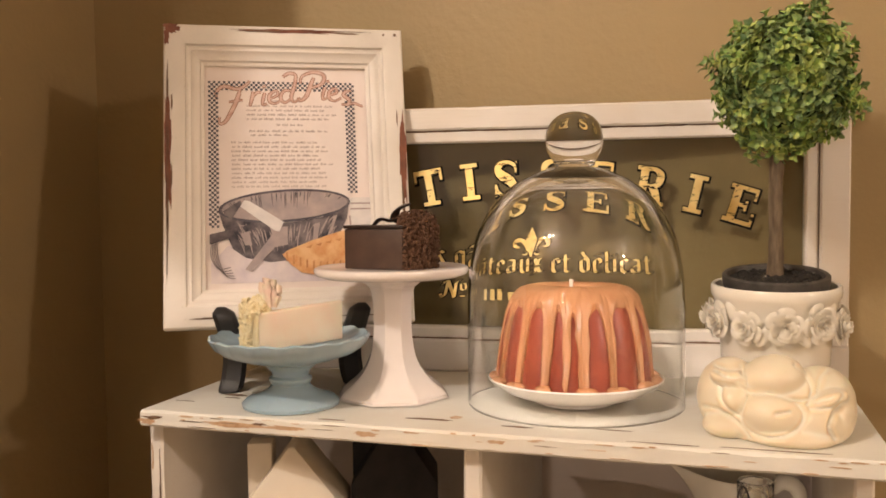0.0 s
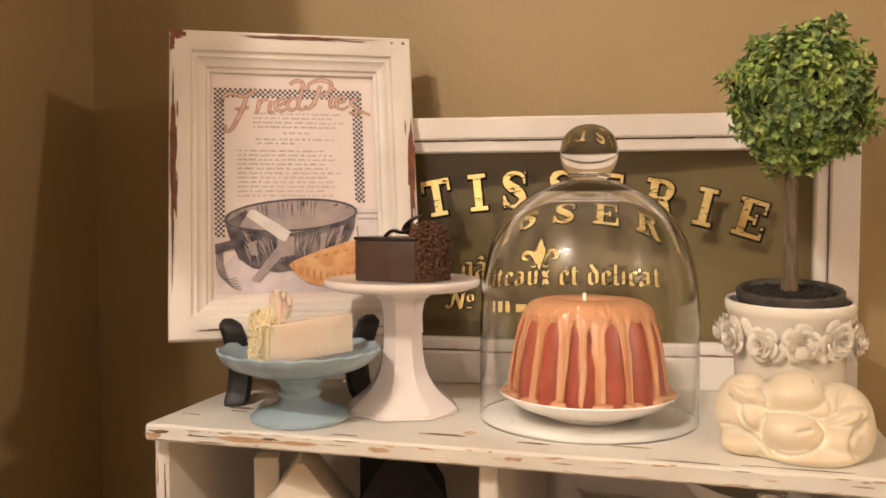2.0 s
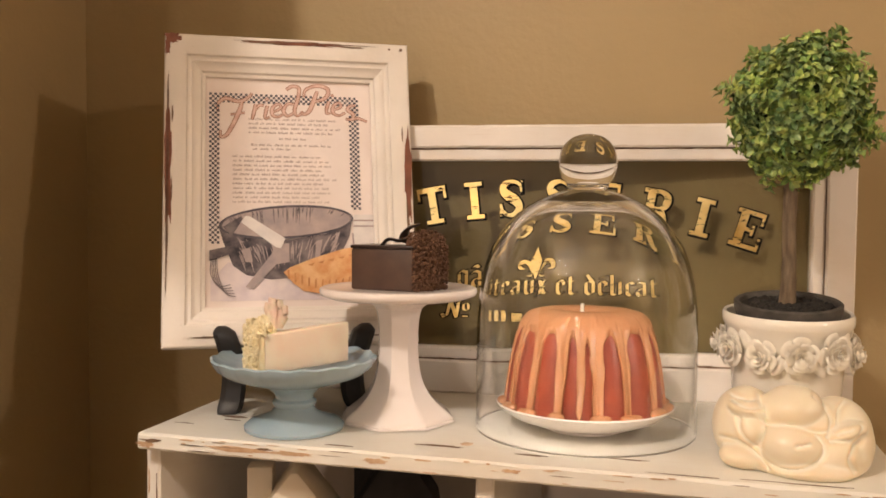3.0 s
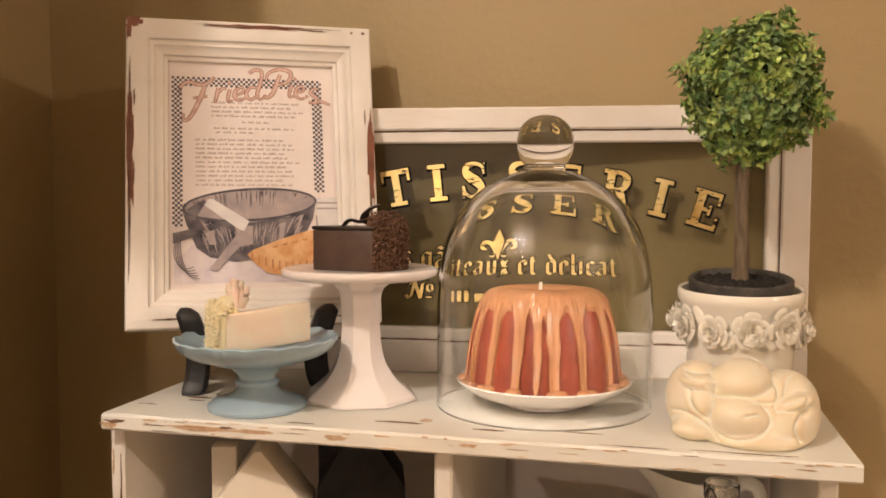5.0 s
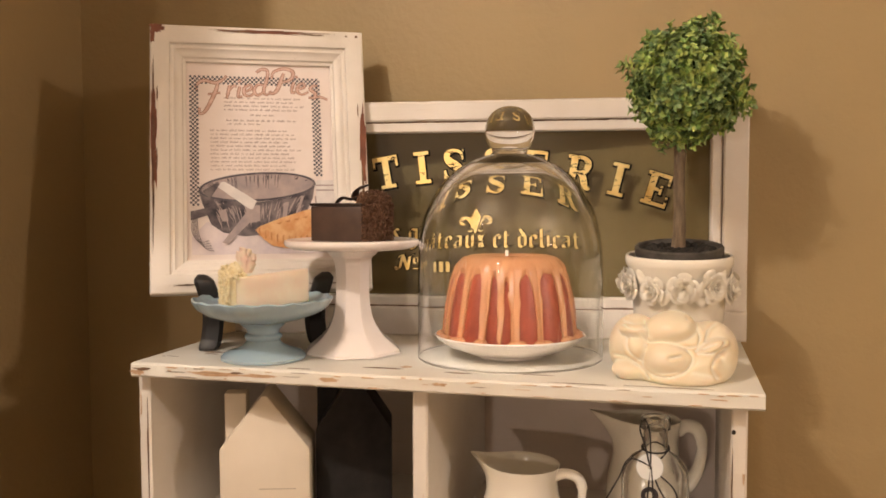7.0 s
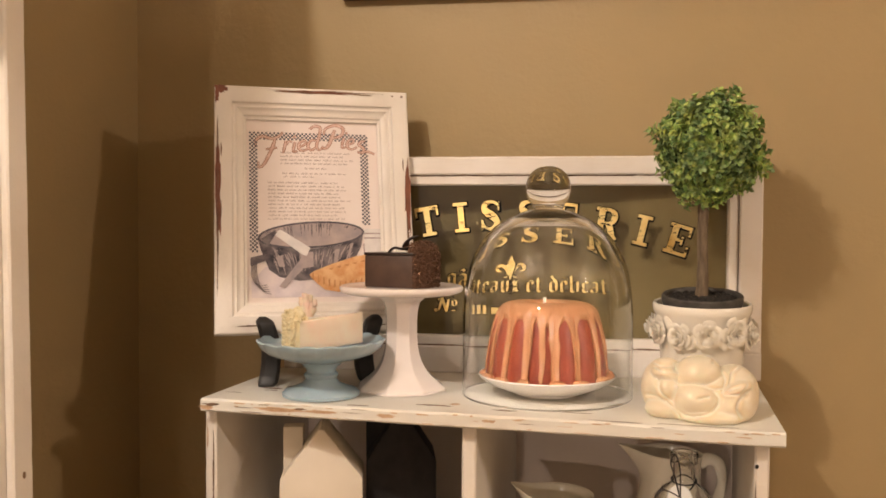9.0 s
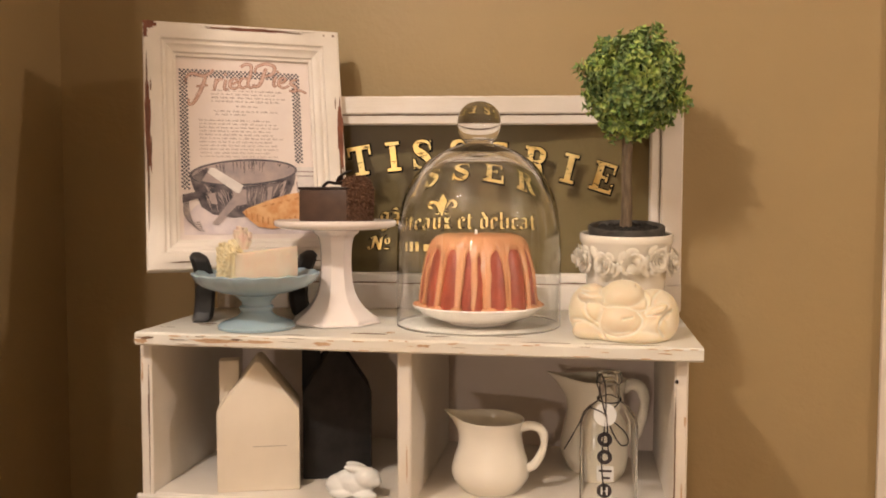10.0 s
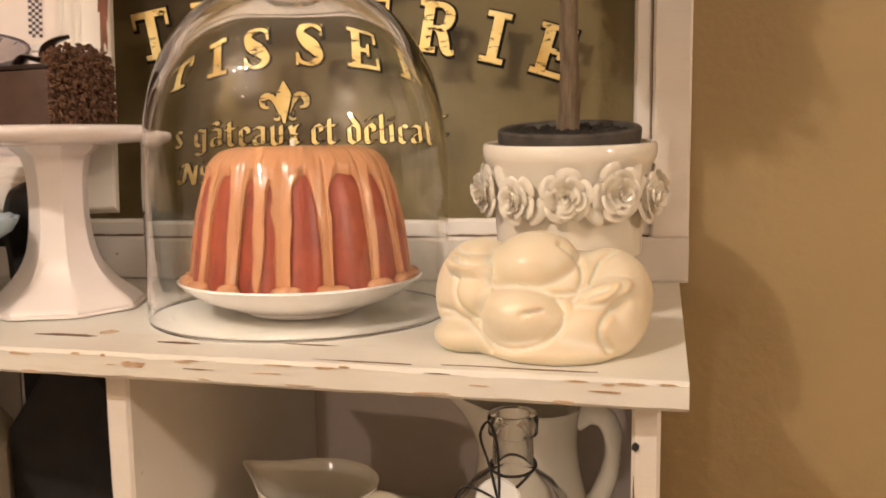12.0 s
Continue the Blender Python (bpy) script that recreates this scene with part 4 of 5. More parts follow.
def vanilla_slice():
    t = thing("vanilla_cake_slice", (-0.447, 0.950, TOP + 0.071), "wedge of pale pink cake with cream ruffles on blue stand", "cake slice")
    t.matrix_basis = t.matrix_basis @ Matrix.Diagonal((0.84, 0.84, 1.0, 1.0))
    body = cut_cake(bmesh.new(), [(-0.036, -0.046), (0.042, 0.058), (0.032, 0.066), (-0.070, -0.008)], 0.0, 0.043, 0.0025)
    bmesh.ops.subdivide_edges(body, edges=body.edges[:], cuts=2, use_grid_fill=True)
    for v in body.verts:
        v.co += Vector((1, 0.6, 1)) * 0.0009 * noise.noise(v.co * 70)
        v.co.z += 0.10 * (v.co.x + 0.05) * (0.6 if v.co.z < 0.005 else 1.0)
        if v.co.z < 0.0004:
            v.co.z = 0.0004
    part("sponge", body, SPONGE, t)
    rnd = random.Random(3)
    b = bmesh.new()
    core = cut_cake(bmesh.new(), [(-0.034, -0.046), (-0.068, -0.008), (-0.076, -0.016), (-0.043, -0.054)], 0.001, 0.048, 0.003)
    merge(b, core, Matrix.Identity(4))
    for i in range(760):
        f, h = rnd.uniform(-0.08, 1.05), rnd.random()
        x, y = -0.038 + (-0.072 + 0.038) * f, -0.048 + (-0.010 + 0.048) * f
        o = 0.009 + rnd.uniform(-0.003, 0.003) if h < 0.9 else rnd.uniform(-0.006, 0.010)
        r = rnd.uniform(0.0016, 0.0030)
        blob(b, (x - 0.72 * o, y - 0.66 * o, 0.002 + h * (0.046 + 0.010 * f)), (r * 1.4, r * 0.7, r), (rnd.uniform(0, 90), rnd.uniform(0, 90), rnd.uniform(0, 180)), 1)
    part("ruffle", b, CREAM, t)
    b = bmesh.new()
    for i in range(260):
        a, q = rnd.uniform(0, 6.28), math.sqrt(rnd.random())
        r = rnd.uniform(0.0018, 0.0032)
        blob(b, (-0.056 + 0.016 * q * math.cos(a) + 0.006, -0.020 + 0.018 * q * math.sin(a), 0.044 + 0.017 * (1 - q * q) + rnd.uniform(-0.001, 0.002)), (r * 1.3, r * 0.7, r), (rnd.uniform(-60, 60), rnd.uniform(-60, 60), math.degrees(a)), 1)
    blob(b, (-0.050, -0.020, 0.046), (0.015, 0.016, 0.012), (0, 0, 0), 2)
    part("frosting_top", b, CREAM, t)
    b = bmesh.new()
    for i in range(11):
        a, k = i * 0.95, 1 - i / 16
        cx, cy = -0.036, -0.012
        pts = [(cx + 0.006 * k * math.cos(a), cy + 0.006 * k * math.sin(a), 0.050), (cx + 0.014 * k * math.cos(a), cy + 0.013 * k * math.sin(a), 0.062 + 0.012 * (1 - k)), (cx + 0.013 * k * math.cos(a + 0.3), cy + 0.012 * k * math.sin(a + 0.3), 0.074 + 0.014 * (1 - k))]
        tube(smooth_line(pts, 4), 0.0056, 8, b, 0.4)
    part("rosette", b, ROSEF, t)


vanilla_slice()


def white_stand():
    t = thing("white_cake_stand", (-0.366, 1.046, TOP), "tall blush white ceramic cake stand with faceted pedestal", "cake stand")
    prof = [(0, 0.0), (0.064, 0.0), (0.0665, 0.003), (0.0655, 0.007), (0.057, 0.014), (0.045, 0.024), (0.035, 0.037), (0.0285, 0.052), (0.0250, 0.072), (0.0238, 0.095), (0.0248, 0.120), (0.0285, 0.136), (0.037, 0.1455), (0, 0.1455)]
    
    def facet(a, i):
        n = 8
        b = (a % (2 * math.pi / n)) - math.pi / n
        return 1.045 * math.cos(math.pi / n) / math.cos(b)

    part("pedestal", lathe(smooth_line(prof, 2), 80, wave=facet), PINK_CER, t, smooth=30)
    plate = [(0, 0.1456), (0.05, 0.1456), (0.082, 0.148), (0.0935, 0.152), (0.0955, 0.1565), (0.0945, 0.160), (0.091, 0.1615), (0.085, 0.1595), (0, 0.159)]
    part("plate", lathe(plate, 96), PINK_CER, t, smooth=50)


white_stand()


def chocolate_slice():
    t = thing("chocolate_cake_slice", (-0.366, 1.046, TOP + 0.1595), "slice of dark chocolate cake with crumb coated end", "cake slice")
    poly = [(-0.050, -0.030), (0.030, -0.043), (0.058, 0.008), (-0.040, 0.014)]
    part("sponge", cut_cake(bmesh.new(), poly, 0.0, 0.0485, 0.002), CHOC, t)
    part("glaze", cut_cake(bmesh.new(), [(-0.051, -0.031), (0.030, -0.044), (0.058, 0.008), (-0.040, 0.015)], 0.0487, 0.053, 0.0012), CHOCG, t, "glossy dark chocolate glaze")
    rnd = random.Random(8)
    b = bmesh.new()
    for i in range(1500):
        f, h = rnd.random(), rnd.random()
        x, y = 0.030 + 0.028 * f, -0.043 + 0.051 * f
        bulge = 0.012 * math.sin(math.pi * min(1, max(0, f))) ** 0.5 * math.sin(math.pi * (0.12 + 0.86 * h)) ** 0.5
        inn = rnd.uniform(-0.006, 0.001)
        top = h > 0.93
        o = bulge + (rnd.uniform(-0.022, 0.004) if top else inn) - (0.006 * ((h - 0.7) / 0.3) ** 2 if h > 0.7 else 0)
        r = rnd.uniform(0.0010, 0.0021)
        zz = 0.001 + h * 0.070 - 0.060 * abs(f - 0.5) ** 2.5 * h ** 4
        blob(b, (x + 0.77 * o, y - 0.64 * o, zz), (r * 1.25, r * 0.9, r), (rnd.uniform(0, 90), rnd.uniform(0, 90), rnd.uniform(0, 180)), 1)
    core = cut_cake(bmesh.new(), [(0.016, -0.036), (0.0300, -0.0440), (0.0580, 0.006), (0.044, 0.012)], 0.001, 0.064, 0.009)
    merge(b, core, Matrix.Identity(4))
    part("crumb_coating", b, CRUMB, t, "rough chocolate crumb coating")
    b = tube(smooth_line([(-0.014, -0.028, 0.051, 0.5), (-0.004, -0.026, 0.060, 1), (0.008, -0.022, 0.058, 1.1), (0.016, -0.016, 0.062, 0.7)], 5), 0.0075, 8, None, 0.25)
    part("chocolate_curl", b, CHOCG, t, "dark chocolate curl")
    b = tube(smooth_line([(0.010, -0.018, 0.056, 0.8), (0.016, -0.016, 0.072, 1.2), (0.028, -0.008, 0.078, 0.7)], 5), 0.007, 8, None, 0.3)
    part("chocolate_curl", b, CHOCG, t, "dark chocolate curl")


chocolate_slice()

CX, CY = -0.143, 1.066


def saucer():
    prof = [(0, 0.002), (0.040, 0.002), (0.043, 0.0), (0.047, 0.001), (0.048, 0.004), (0.062, 0.0075), (0.085, 0.0165), (0.0995, 0.0265), (0.1035, 0.031), (0.1025, 0.0325), (0.098, 0.0295), (0.083, 0.021), (0.06, 0.0125), (0.0, 0.0105)]
    solo("saucer", lathe(prof, 96), WHITE_CER, "white glazed saucer under the bundt cake", "saucer", (CX, CY, TOP + 0.0005), smooth=50)


saucer()


def bundt_cake():
    t = thing("bundt_cake", (CX, CY, TOP + 0.021), "fluted red orange bundt cake with peach icing drips", "cake", "", 8)
    flutes = 15
    prof = smooth_line([(0.0, 0.002), (0.06, 0.002), (0.0855, 0.0), (0.0905, 0.006), (0.0895, 0.020), (0.0865, 0.045), (0.0825, 0.068), (0.077, 0.090), (0.070, 0.106), (0.058, 0.1165), (0.042, 0.119), (0.030, 0.117), (0.022, 0.112), (0.0, 0.111)], 3)

    def flute(a, i):
        z = prof[i][1]
        k = 1.0 if z < 0.09 else max(0.0, 1 - (z - 0.09) / 0.028)
        return 1 + k * (0.055 * abs(math.cos(flutes * a / 2)) ** 0.7 - 0.035)

    part("cake_body", lathe(prof, 240, wave=flute), BUNDT, t, smooth=60)
    # the icing: a coat over the crown that runs down in the grooves

    def at_depth(s):
        """Radius and height on the outside, s metres down from the crown's middle."""
        left = s
        pts = prof[::-1]
        for (r0, z0), (r1, z1) in zip(pts, pts[1:]):
            d = math.hypot(r1 - r0, z1 - z0)
            if left <= d:
                f = left / d if d else 0
                return r0 + (r1 - r0) * f, z0 + (z1 - z0) * f
            left -= d
        return pts[-1]

    rnd = random.Random(4)
    drips = []
    for k in range(flutes):
        a = math.pi / flutes + 2 * math.pi * k / flutes
        drips.append((a + rnd.uniform(-0.04, 0.04), rnd.choice((0.172, 0.174, 0.176, 0.176, 0.178)), rnd.choice((0.038, 0.046, 0.052, 0.066))))
        if k % 5 == 0:
            drips.append((a + rnd.uniform(0.16, 0.22), rnd.uniform(0.14, 0.174), rnd.uniform(0.04, 0.05)))
    seg, rows = 720, 44
    b = bmesh.new()
    grid = []
    for k in range(seg):
        a0 = a = 2 * math.pi * k / seg
        low = 0.084 + 0.004 * noise.noise((math.cos(a) * 4, math.sin(a) * 4, 0.3))
        for c, d, w in drips:
            x = abs((a - c + math.pi) % (2 * math.pi) - math.pi)
            if x < w * 3.2:
                ww = w * (1 + 0.25 * noise.noise((c * 9, 1, 1)))
                f = 1 / (1 + (x / ww) ** 6)
                shoulder = 0.026 * max(0, 1 - x / (w * 3.2)) ** 1.6
                low = max(low, 0.084 + shoulder + (d - 0.084) * f)
        col = []
        for r in range(rows + 1):
            s = 0.004 + 0.074 * r / 24 if r <= 24 else 0.078 + (low - 0.078) * (r - 24) / (rows - 24)
            rr, zz = at_depth(s)
            a = a0 + min(1.0, max(0.0, s - 0.06) * 20) * (0.036 * noise.noise((math.cos(a0) * 5, math.sin(a0) * 5, s * 26)) + 0.022 * noise.noise((math.cos(a0) * 14, math.sin(a0) * 14, s * 75)))
            i = min(range(len(prof)), key=lambda q: abs(prof[q][1] - zz) + abs(prof[q][0] - rr))
            wv = flute(a, i) if rr > 0.05 else 1.0
            gap = max(0.0, low - s)
            th = 0.0030 * min(1.0, gap / 0.006) ** 0.6 + (0.0016 * math.exp(-(gap / 0.008) ** 2) * min(1.0, gap / 0.002) if low > 0.12 else 0) + 0.0005 * noise.noise((math.cos(a) * 20, math.sin(a) * 20, zz * 60))
            rad = rr * wv + th * (1 if rr > 0.06 else 0.3)
            col.append(b.verts.new((rad * math.cos(a), rad * math.sin(a), zz + th * (1 if zz > 0.1 else 0.1) - (0.0006 if r == rows else 0))))
        grid.append(col)
    for k in range(seg):
        p, q = grid[k], grid[(k + 1) % seg]
        for r in range(rows):
            b.faces.new((p[r], q[r], q[r + 1], p[r + 1]))
    b.faces.new([c[0] for c in grid])
    part("icing", b, ICING, t, "peach icing with long drips", smooth=60)
    # pools where drips reach the plate
    b = bmesh.new()
    for c, d, w in drips:
        if d > 0.165:
            for j in range(4):
                a = c + rnd.uniform(-0.10, 0.10)
                blob(b, (0.0945 * math.cos(a), 0.0945 * math.sin(a), 0.0108), (0.0074, 0.0074, rnd.uniform(0.0035, 0.006)), (0, 0, 0), 2)
    part("icing_pool", b, ICING, t)
    part("wick", tube([(-0.004, 0, 0.110), (-0.004, 0, 0.128)], 0.0022, 8), CREAM_CER, t, "short white wick")


bundt_cake()


def cloche():
    t = thing("glass_cloche", (CX, CY, TOP + 0.0004), "clear glass bell cloche with round knob over the cake", "cloche")
    out = smooth_line([(0.1275, 0.004), (0.1270, 0.03), (0.1272, 0.08), (0.1265, 0.13), (0.1235, 0.163), (0.1165, 0.195), (0.1050, 0.221), (0.0890, 0.243), (0.0690, 0.260), (0.0460, 0.2715), (0.029, 0.2775)], 5)
    knob = smooth_line([(0.0245, 0.2815), (0.0250, 0.286), (0.0305, 0.293), (0.0335, 0.304), (0.0335, 0.315), (0.0295, 0.328), (0.0200, 0.338), (0.0090, 0.3425), (0.0, 0.3435)], 5)
    inn = smooth_line([(0.0, 0.2660), (0.020, 0.2650), (0.0433, 0.2610), (0.0652, 0.2504), (0.0844, 0.2347), (0.1000, 0.2143), (0.1122, 0.1908), (0.1201, 0.1613), (0.1238, 0.13), (0.1250, 0.08), (0.1251, 0.03), (0.1255, 0.004)], 5)
    prof = [(0.1257, 0.0012), (0.1265, 0.0), (0.1274, 0.0012)] + out + [(0.022, 0.2782), (0.0, 0.2784)]
    b = lathe(prof, 128)
    lathe(inn + [(0.1257, 0.0012)], 128, b)
    bmesh.ops.remove_doubles(b, verts=b.verts[:], dist=0.00002)
    dome = part("dome", b, GLASS, t, smooth=60)
    top = part("knob", lathe([(0.0, 0.2788), (0.021, 0.2788)] + knob, 96), GLASS, t, "solid round glass knob", smooth=60)
    dome.visible_shadow = top.visible_shadow = False


cloche()


# ---- topiary ----
PX, PY = 0.082, 1.102


def rose_mesh():
    """An open ceramic rose that faces -y, of thin curled petals."""
    b = bmesh.new()
    rnd = random.Random(2)
    for ring, (n, r0, r1, h0, h1, half, curl) in enumerate(((5, 0.006, 0.0215, 0.000, 0.0035, 0.72, 0.0035), (5, 0.005, 0.0165, 0.002, 0.0085, 0.75, 0.0030), (4, 0.004, 0.0115, 0.004, 0.0120, 0.92, 0.0022), (3, 0.002, 0.0070, 0.006, 0.0140, 1.15, 0.0012), (2, 0.001, 0.0035, 0.007, 0.0145, 1.6, 0.0004))):
        for k in range(n):
            a0 = 2 * math.pi * (k + 0.5 * (ring % 2)) / n + rnd.uniform(-0.18, 0.18)
            nu, nv = 8, 5
            skin = []
            for side in (0, 1):
                grid = []
                for i in range(nu + 1):
                    u = -1 + 2 * i / nu
                    col = []
                    for j in range(nv + 1):
                        v = j / nv
                        edge = 1 - 0.28 * u ** 4 - 0.10 * u * u
                        r = r0 + (r1 - r0) * v * edge
                        h = h0 + (h1 - h0) * (v * edge) ** 1.4 + 0.0011 * u * (1 if k % 2 else -1)
                        if v > 0.75:
                            h -= curl * ((v - 0.75) / 0.25) ** 2 * (0.6 + 0.4 * u * u)
                        r -= side * 0.0009 * (1 - 0.3 * v)
                        h -= side * 0.0006
                        a = a0 + u * half * (0.75 + 0.25 * v)
                        col.append(b.verts.new((r * math.sin(a), -h, r * math.cos(a))))
                    grid.append(col)
                skin.append(grid)
            for grid in skin:
                for i in range(nu):
                    for j in range(nv):
                        b.faces.new((grid[i][j], grid[i + 1][j], grid[i + 1][j + 1], grid[i][j + 1]))
            f, g = skin
            rim = [(0, j) for j in range(nv)] + [(i, nv) for i in range(nu)] + [(nu, nv - j) for j in range(nv)]
            rim2 = rim[1:] + [(nu, 0)]
            for (i, j), (p, q) in zip(rim, rim2):
                b.faces.new((f[i][j], f[p][q], g[p][q], g[i][j]))
    blob(b, (0, 0.001, 0), (0.014, 0.006, 0.014), sub=2)
    return b


def flower_pot():
    t = thing("flower_pot", (PX, PY, TOP), "white glazed flower pot with a band of raised roses", "flower pot", "", 4)
    t.scale.z = 1.028
    prof = [(0, 0.0), (0.056, 0.0), (0.060, 0.003), (0.064, 0.04), (0.070, 0.078), (0.0725, 0.084), (0.0735, 0.086), (0.0775, 0.106), (0.0805, 0.122), (0.0835, 0.1255), (0.0845, 0.130), (0.0845, 0.136), (0.0825, 0.1385), (0.0785, 0.1375), (0.0765, 0.130), (0.070, 0.05), (0.0, 0.05)]
    body = lathe([(r * 0.84, z) for r, z in prof], 96)
    for v in body.verts:
        v.co.z += 0.05 * v.co.y * max(0.0, v.co.z / 0.138) ** 2
    part("pot_body", body, CREAM_CER, t, smooth=50)
    first = None
    n = 11
    for k in range(n):
        a = 2 * math.pi * k / n
        if first is None:
            first = part("rose", rose_mesh(), CREAM_CER, t, smooth=60)
            ob = first
        else:
            ob = new("rose", first.data)
            ob.parent = t
        zig = 0.0035 * math.sin(k * 2.4)
        ob.matrix_basis = pose(0.0695 * math.sin(a), -0.0695 * math.cos(a), 0.099 + zig, 4, k * 47, math.degrees(a)) @ Matrix.Scale(0.98 + 0.07 * math.sin(k * 1.7), 4)
    leaf0 = None
    for k in range(n):
        a = 2 * math.pi * (k + 0.5) / n
        if leaf0 is None:
            b = bmesh.new()
            blob(b, (0, 0, 0), (0.007, 0.0028, 0.015), (0, 0, 0), 2)
            leaf0 = part("rose_leaf", b, CREAM_CER, t)
            ob = leaf0
        else:
            ob = new("rose_leaf", leaf0.data)
            ob.parent = t
        ob.matrix_basis = pose(0.0675 * math.sin(a), -0.0675 * math.cos(a), 0.099 + 0.010 * (1 if k % 2 else -1), 0, 35 * (1 if k % 3 else -1), math.degrees(a))


flower_pot()


def topiary():
    t = thing("topiary", (PX, PY, TOP + 0.132), "ball topiary of small green leaves on a thin trunk", "topiary")
    liner = [(0, 0.0), (0.060, 0.0), (0.0655, 0.008), (0.0685, 0.016), (0.0690, 0.0245), (0.0665, 0.0265), (0.0625, 0.025), (0.0605, 0.018), (0, 0.018)]
    b = lathe([(r * 0.85, z) for r, z in liner], 64)
    for v in b.verts:
        v.co.z += 0.12 * v.co.y - 0.004 + 0.0006 * noise.noise(v.co * 90)
    part("liner", b, LINER, t, "dark grey inner pot")
    rnd = random.Random(11)
    b = lathe([(0.0, 0.0195), (0.03, 0.0205), (0.0505, 0.0185), (0.0505, 0.0170), (0.0, 0.0170)], 48)
    for i in range(160):
        a, q = rnd.uniform(0, 6.28), math.sqrt(rnd.random()) * 0.045
        r = rnd.uniform(0.002, 0.0045)
        blob(b, (q * math.cos(a), q * math.sin(a), 0.020), (r, r, r * 0.8), (rnd.uniform(0, 90), 0, 0), 1)
    for v in b.verts:
        v.co.z += 0.12 * v.co.y - 0.002
    part("soil", b, SOIL, t)
    b = tube(smooth_line([(-0.001, 0, 0.015, 1.15), (0.0005, 0, 0.06, 1.0), (-0.001, 0, 0.11, 0.95), (0.001, 0, 0.17, 0.95), (0.003, 0, 0.23, 0.7)], 8), 0.0082, 12)
    for v in b.verts:
        v.co += Vector((1, 1, 0)) * 0.0011 * noise.noise(Vector((v.co.x * 300, v.co.y * 300, v.co.z * 60)))
    part("trunk", b, BARK, t)
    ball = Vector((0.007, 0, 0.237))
    # solid near-black green ball that darkens the gaps between the leaves
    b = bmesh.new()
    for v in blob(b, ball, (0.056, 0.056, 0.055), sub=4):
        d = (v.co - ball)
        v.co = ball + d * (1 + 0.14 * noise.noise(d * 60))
    part("inner_core", b, LEAFCORE, t)
    verts, faces = [], []

    def leaf(o, d, up, ln, wd):
        s = d.cross(up)
        s = s.normalized() if s.length > 1e-4 else Vector((1, 0, 0))
        n = s.cross(d).normalized()
        base = len(verts)
        for f, w, h in ((0, 0.10, 0), (0.35, 0.36, 0.10), (0.72, 0.54, 0.06), (1.0, 0.14, -0.10)):
            p = o + d * ln * f + n * ln * h
            verts.extend([tuple(p + s * wd * w + n * wd * 0.18), tuple(p), tuple(p - s * wd * w + n * wd * 0.18)])
        for k in range(3):
            q = base + 3 * k
            faces.append((q, q + 1, q + 4, q + 3))
            faces.append((q + 1, q + 2, q + 5, q + 4))

    gold = math.pi * (3 - math.sqrt(5))
    N = 560
    for i in range(N):
        z = 1 - 2 * (i + 0.5) / N
        r = math.sqrt(1 - z * z)
        d = Vector((r * math.cos(gold * i), r * math.sin(gold * i), z))
        d = (d + Vector((rnd.uniform(-1, 1), rnd.uniform(-1, 1), rnd.uniform(-1, 1))) * 0.13).normalized()
        lump = 1 + 0.12 * noise.noise(d * 3.1) + rnd.uniform(-0.16, 0.08)
        lump += 0.14 if i % 8 == 0 else 0.24 if i % 13 == 0 else 0
        tip = ball + Vector((d.x * 0.0695, d.y * 0.0695, d.z * 0.0705)) * lump
        axis = (d + Vector((rnd.uniform(-1, 1), rnd.uniform(-1, 1), rnd.uniform(-0.6, 1))) * 0.55).normalized()
        side = axis.orthogonal().normalized()
        turn0 = rnd.uniform(0, 6.28)
        for tier, (n, spread, back, size) in enumerate(((4, 0.65, 0.0, 0.0105), (4, 1.05, 0.006, 0.0135), (4, 1.3, 0.013, 0.014))):
            for k in range(n):
                a = turn0 + 6.283 * k / n + tier * 0.78 + rnd.uniform(-0.2, 0.2)
                out = (Matrix.Rotation(a, 3, axis) @ side)
                dr = (axis * math.cos(spread) + out * math.sin(spread)).normalized()
                leaf(tip - axis * back, dr, axis, size * rnd.uniform(0.7, 1.15), 0.0060 * rnd.uniform(0.8, 1.2))
    me = bpy.data.meshes.new("crown")
    me.from_pydata(verts, [], faces)
    me.materials.append(LEAF)
    me.polygons.foreach_set("use_smooth", [True] * len(me.polygons))
    crown = new("crown", me)
    crown.parent = t
    tagged(crown, "dense ball of small bright green leaves")


topiary()


# ---- figurines ----
def figurine(name, lumps, material, label, where, voxel, relax=6, turn=0):
    b = bmesh.new()
    for c, r, *rot in lumps:
        blob(b, c, r, rot[0] if rot else (0, 0, 0), 3)
    ob = solo(name, b, material, label, "figurine", where)
    ob.matrix_basis = pose(*where, 0, 0, turn)
    rm = ob.modifiers.new("fuse", "REMESH")
    rm.mode, rm.voxel_size, rm.use_smooth_shade = "VOXEL", voxel, True
    sm = ob.modifiers.new("soften", "SMOOTH")
    sm.factor, sm.iterations = 0.5, relax
    return ob


